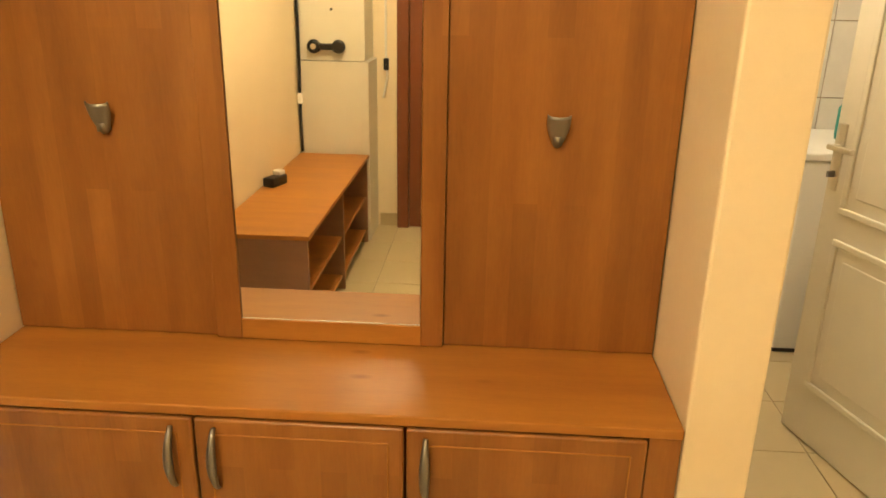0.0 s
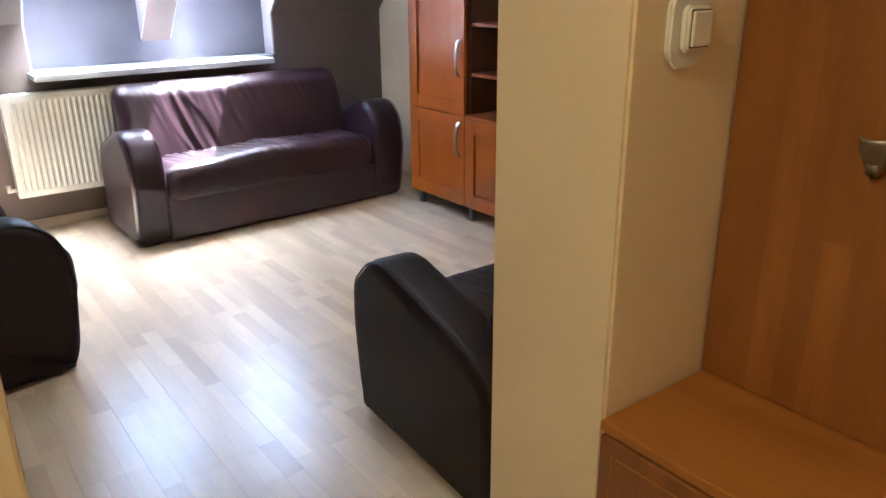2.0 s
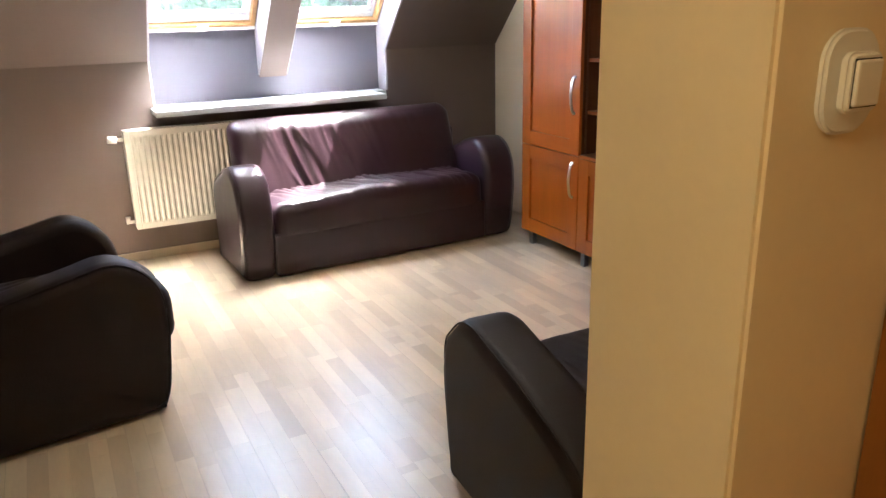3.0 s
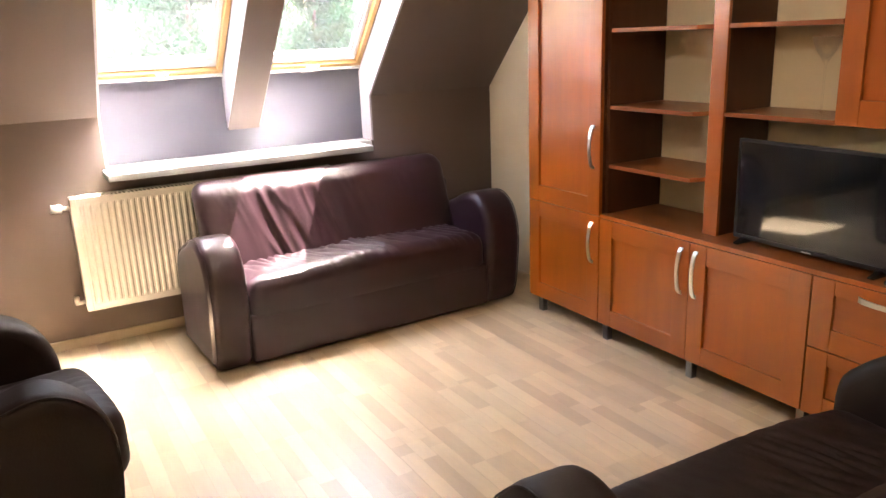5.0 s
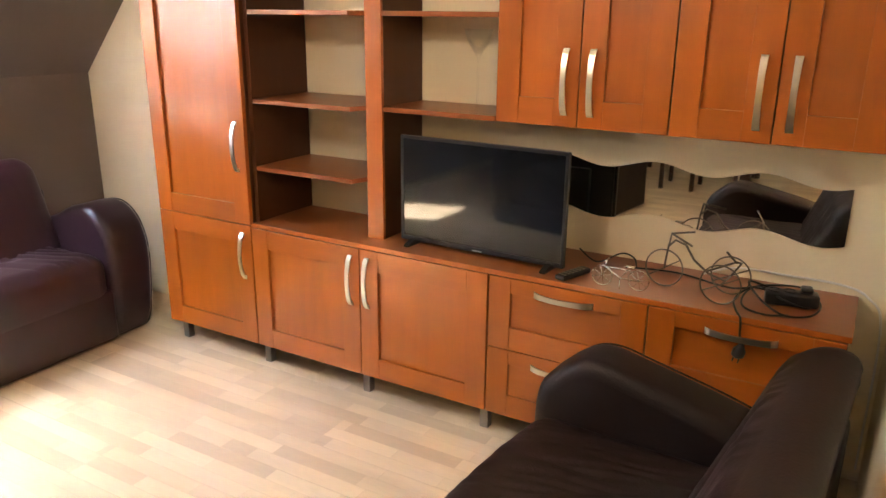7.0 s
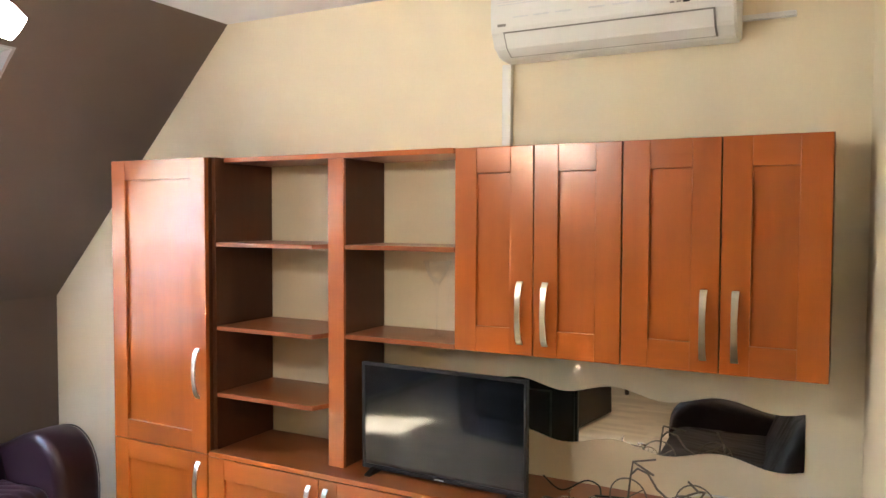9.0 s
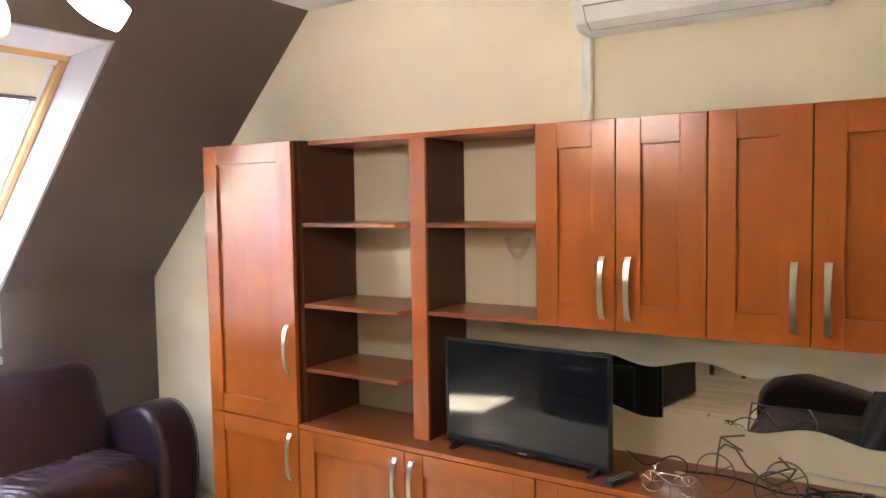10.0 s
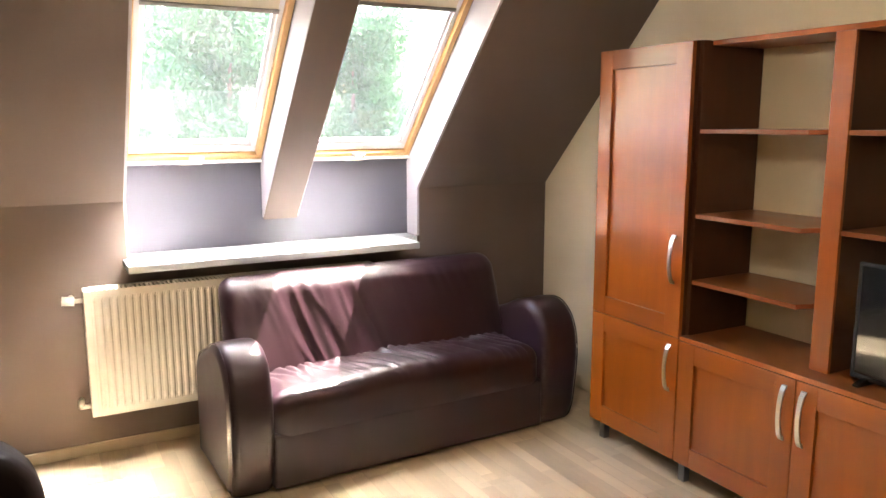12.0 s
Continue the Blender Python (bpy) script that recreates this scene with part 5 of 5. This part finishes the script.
hl = thing("hall_lamp", pose(HALL_LAMP[0], HALL_LAMP[1], ZC), "round frosted hall ceiling lamp, lit", "ceiling lamp")
bm = bmesh.new()
lathe(bm, [(0.10, -0.025), (0.11, -0.02), (0.11, -0.001)], 28)
part("base", bm, M_PLASTIC, hl, smooth=True)

# ---- bathroom: half-open white door, washing machine ----
HX, HY, FX, FY = 2.012, 1.634, 1.787, 2.422
ang = math.degrees(math.atan2(FY - HY, FX - HX))
bd = thing("door_2", pose(HX, HY, 0, 0, 0, ang), "white panelled bathroom door standing half open", "door")
bd["kind"] = "structure"
LW = math.hypot(FX - HX, FY - HY)
leaf = part("leaf", boxes((0, LW, -0.036, 0.0, 0.008, 2.0), bevel=0.002), M_ENAMEL, bd)
for side in (0.0, -0.036):
    sgn = 1 if side == 0.0 else -1
    for z0, z1 in ((0.20, 0.72), (0.80, 1.86)):
        o = side
        for dims in ((0.08, LW - 0.08, z0, z0 + 0.022), (0.08, LW - 0.08, z1 - 0.022, z1), (0.08, 0.102, z0 + 0.022, z1 - 0.022), (LW - 0.102, LW - 0.08, z0 + 0.022, z1 - 0.022)):
            ya, yb = sorted((o - sgn * 0.004, o + sgn * 0.008))
            part("moulding", boxes((dims[0], dims[1], ya, yb, dims[2], dims[3]), bevel=0.0045), M_ENAMEL, leaf)
        ya, yb = sorted((o - sgn * 0.004, o + sgn * 0.004))
        part("panel", boxes((0.135, LW - 0.135, ya, yb, z0 + 0.06, z1 - 0.06), bevel=0.0035), M_ENAMEL, leaf)
    ya, yb = sorted((o, o + sgn * 0.006))
    yc, yd = sorted((o + sgn * 0.03, o + sgn * 0.045))
    ye, yf = sorted((o + sgn * 0.005, o + sgn * 0.032))
    h = part("handle_plate", boxes((LW - 0.047, LW - 0.015, ya, yb, 0.862, 1.071), bevel=0.003), M_STEEL, leaf, "worn brass-grey handle plate")
    part("handle", boxes((LW - 0.125, LW - 0.02, yc, yd, 0.992, 1.009), (LW - 0.038, LW - 0.022, ye, yf, 0.992, 1.008), bevel=0.004), M_STEEL, h)
    part("key", boxes((LW - 0.035, LW - 0.027, ye, yf, 0.905, 0.925), bevel=0.002), M_GREYMETAL, h)
wm = thing("washing_machine", pose(1.945, 2.985, 0), "white washing machine in the bathroom corner", "washing machine")
part("body", boxes((0, 0.60, 0.0, 0.54, 0.02, 0.825), bevel=0.008), M_PLASTIC, wm)
part("lid", boxes((-0.004, 0.604, -0.008, 0.544, 0.827, 0.86), bevel=0.006), M_PLASTIC, wm)
part("plinth", boxes((0.01, 0.59, 0.012, 0.53, 0.0, 0.02)), M_BLACK, wm)
bm = bmesh.new()
lathe(bm, [(0.17, 0.0), (0.17, 0.02), (0.14, 0.03), (0.10, 0.012)], 28)
bmesh.ops.transform(bm, matrix=Matrix.Translation((0.33, 0.002, 0.42)) @ Matrix.Rotation(radians(90), 4, "X"), verts=bm.verts[:])
part("porthole", bm, M_GREYMETAL, wm, smooth=True)
bin_ = bmesh.new()
lathe(bin_, [(0.075, 0.0), (0.085, 0.10), (0.09, 0.20), (0.082, 0.20), (0.07, 0.02)], 24)
single("waste_bin", bin_, M_BLACK, "small black bin beside the washing machine", "bin", pose(2.08, 2.85, 0), True)
bm = bmesh.new()
lathe(bm, [(0.03, 0.0), (0.034, 0.02), (0.034, 0.13), (0.014, 0.16), (0.014, 0.19), (0.018, 0.20)], 20)
single("soap_bottle", bm, M_TEAL, "teal plastic bottle on the washing machine", "bottle", pose(2.20, 3.28, 0.861), True)
bl = thing("bathroom_lamp", pose(1.48, 2.45, ZC), "round bathroom ceiling lamp, lit", "ceiling lamp")
bm = bmesh.new()
lathe(bm, [(0.09, -0.02), (0.10, -0.015), (0.10, -0.001)], 28)
part("base", bm, M_PLASTIC, bl, smooth=True)

# ---- pieces: wall tiles, floor tiles, laminate boards ----
tw, th = 0.246, 0.328
tm = mesh("wall_tile", boxes((0, tw, -0.006, 0.0, 0, th), bevel=0.0015, seg=1), M_WALLTILE)
for i in range(6):
    for j in range(7):
        t = new("wall_tile", tm)
        t.parent = bath_wall
        t.location = (1.20 + i * 0.25, 3.557, 0.002 + j * 0.332)

TS = 0.328
fm = mesh("tile", boxes((0.0015, TS - 0.0025, 0.0015, TS - 0.0025, -0.006, 0.0), bevel=0.0012, seg=1), M_TILE)
for i in range(-2, 9):
    for j in range(-4, 13):
        x, y = 0.175 + i * TS, -0.702 + j * TS
        if x < -0.60 or x + TS > 2.9 or y > 3.3:
            continue
        t = new("tile", fm)
        t.parent = floor_hall
        t.location = (x, y, 0.0)

rng = random.Random(5)
BW, BL = 0.1930, 1.285
full = mesh("board", boxes((0.0002, BL - 0.0002, 0.0002, BW - 0.0002, -0.009, 0.0), bevel=0.0003, seg=1), M_LAMINATE)
row = 0
y = YN - 0.004 - BW
while y > YS - 0.1:
    x = XW + 0.002
    cut = (0.45, 0.88, 0.20, 0.66)[row % 4] * BL
    first = mesh("board", boxes((BL - cut + 0.0002, BL - 0.0002, 0.0002, BW - 0.0002, -0.009, 0.0), bevel=0.0003, seg=1), M_LAMINATE)
    b = new("board", first)
    b.parent, b.location = floor_living, (x - (BL - cut), y, 0.0)
    x += cut
    while x + BL < -0.43:
        b = new("board", full)
        b.parent, b.location = floor_living, (x, y, 0.0)
        x += BL
    rest = -0.43 - x
    if rest > 0.02:
        last = mesh("board", boxes((0.0002, rest, 0.0002, BW - 0.0002, -0.009, 0.0), bevel=0.0003, seg=1), M_LAMINATE)
        b = new("board", last)
        b.parent, b.location = floor_living, (x, y, 0.0)
    y -= BW
    row += 1
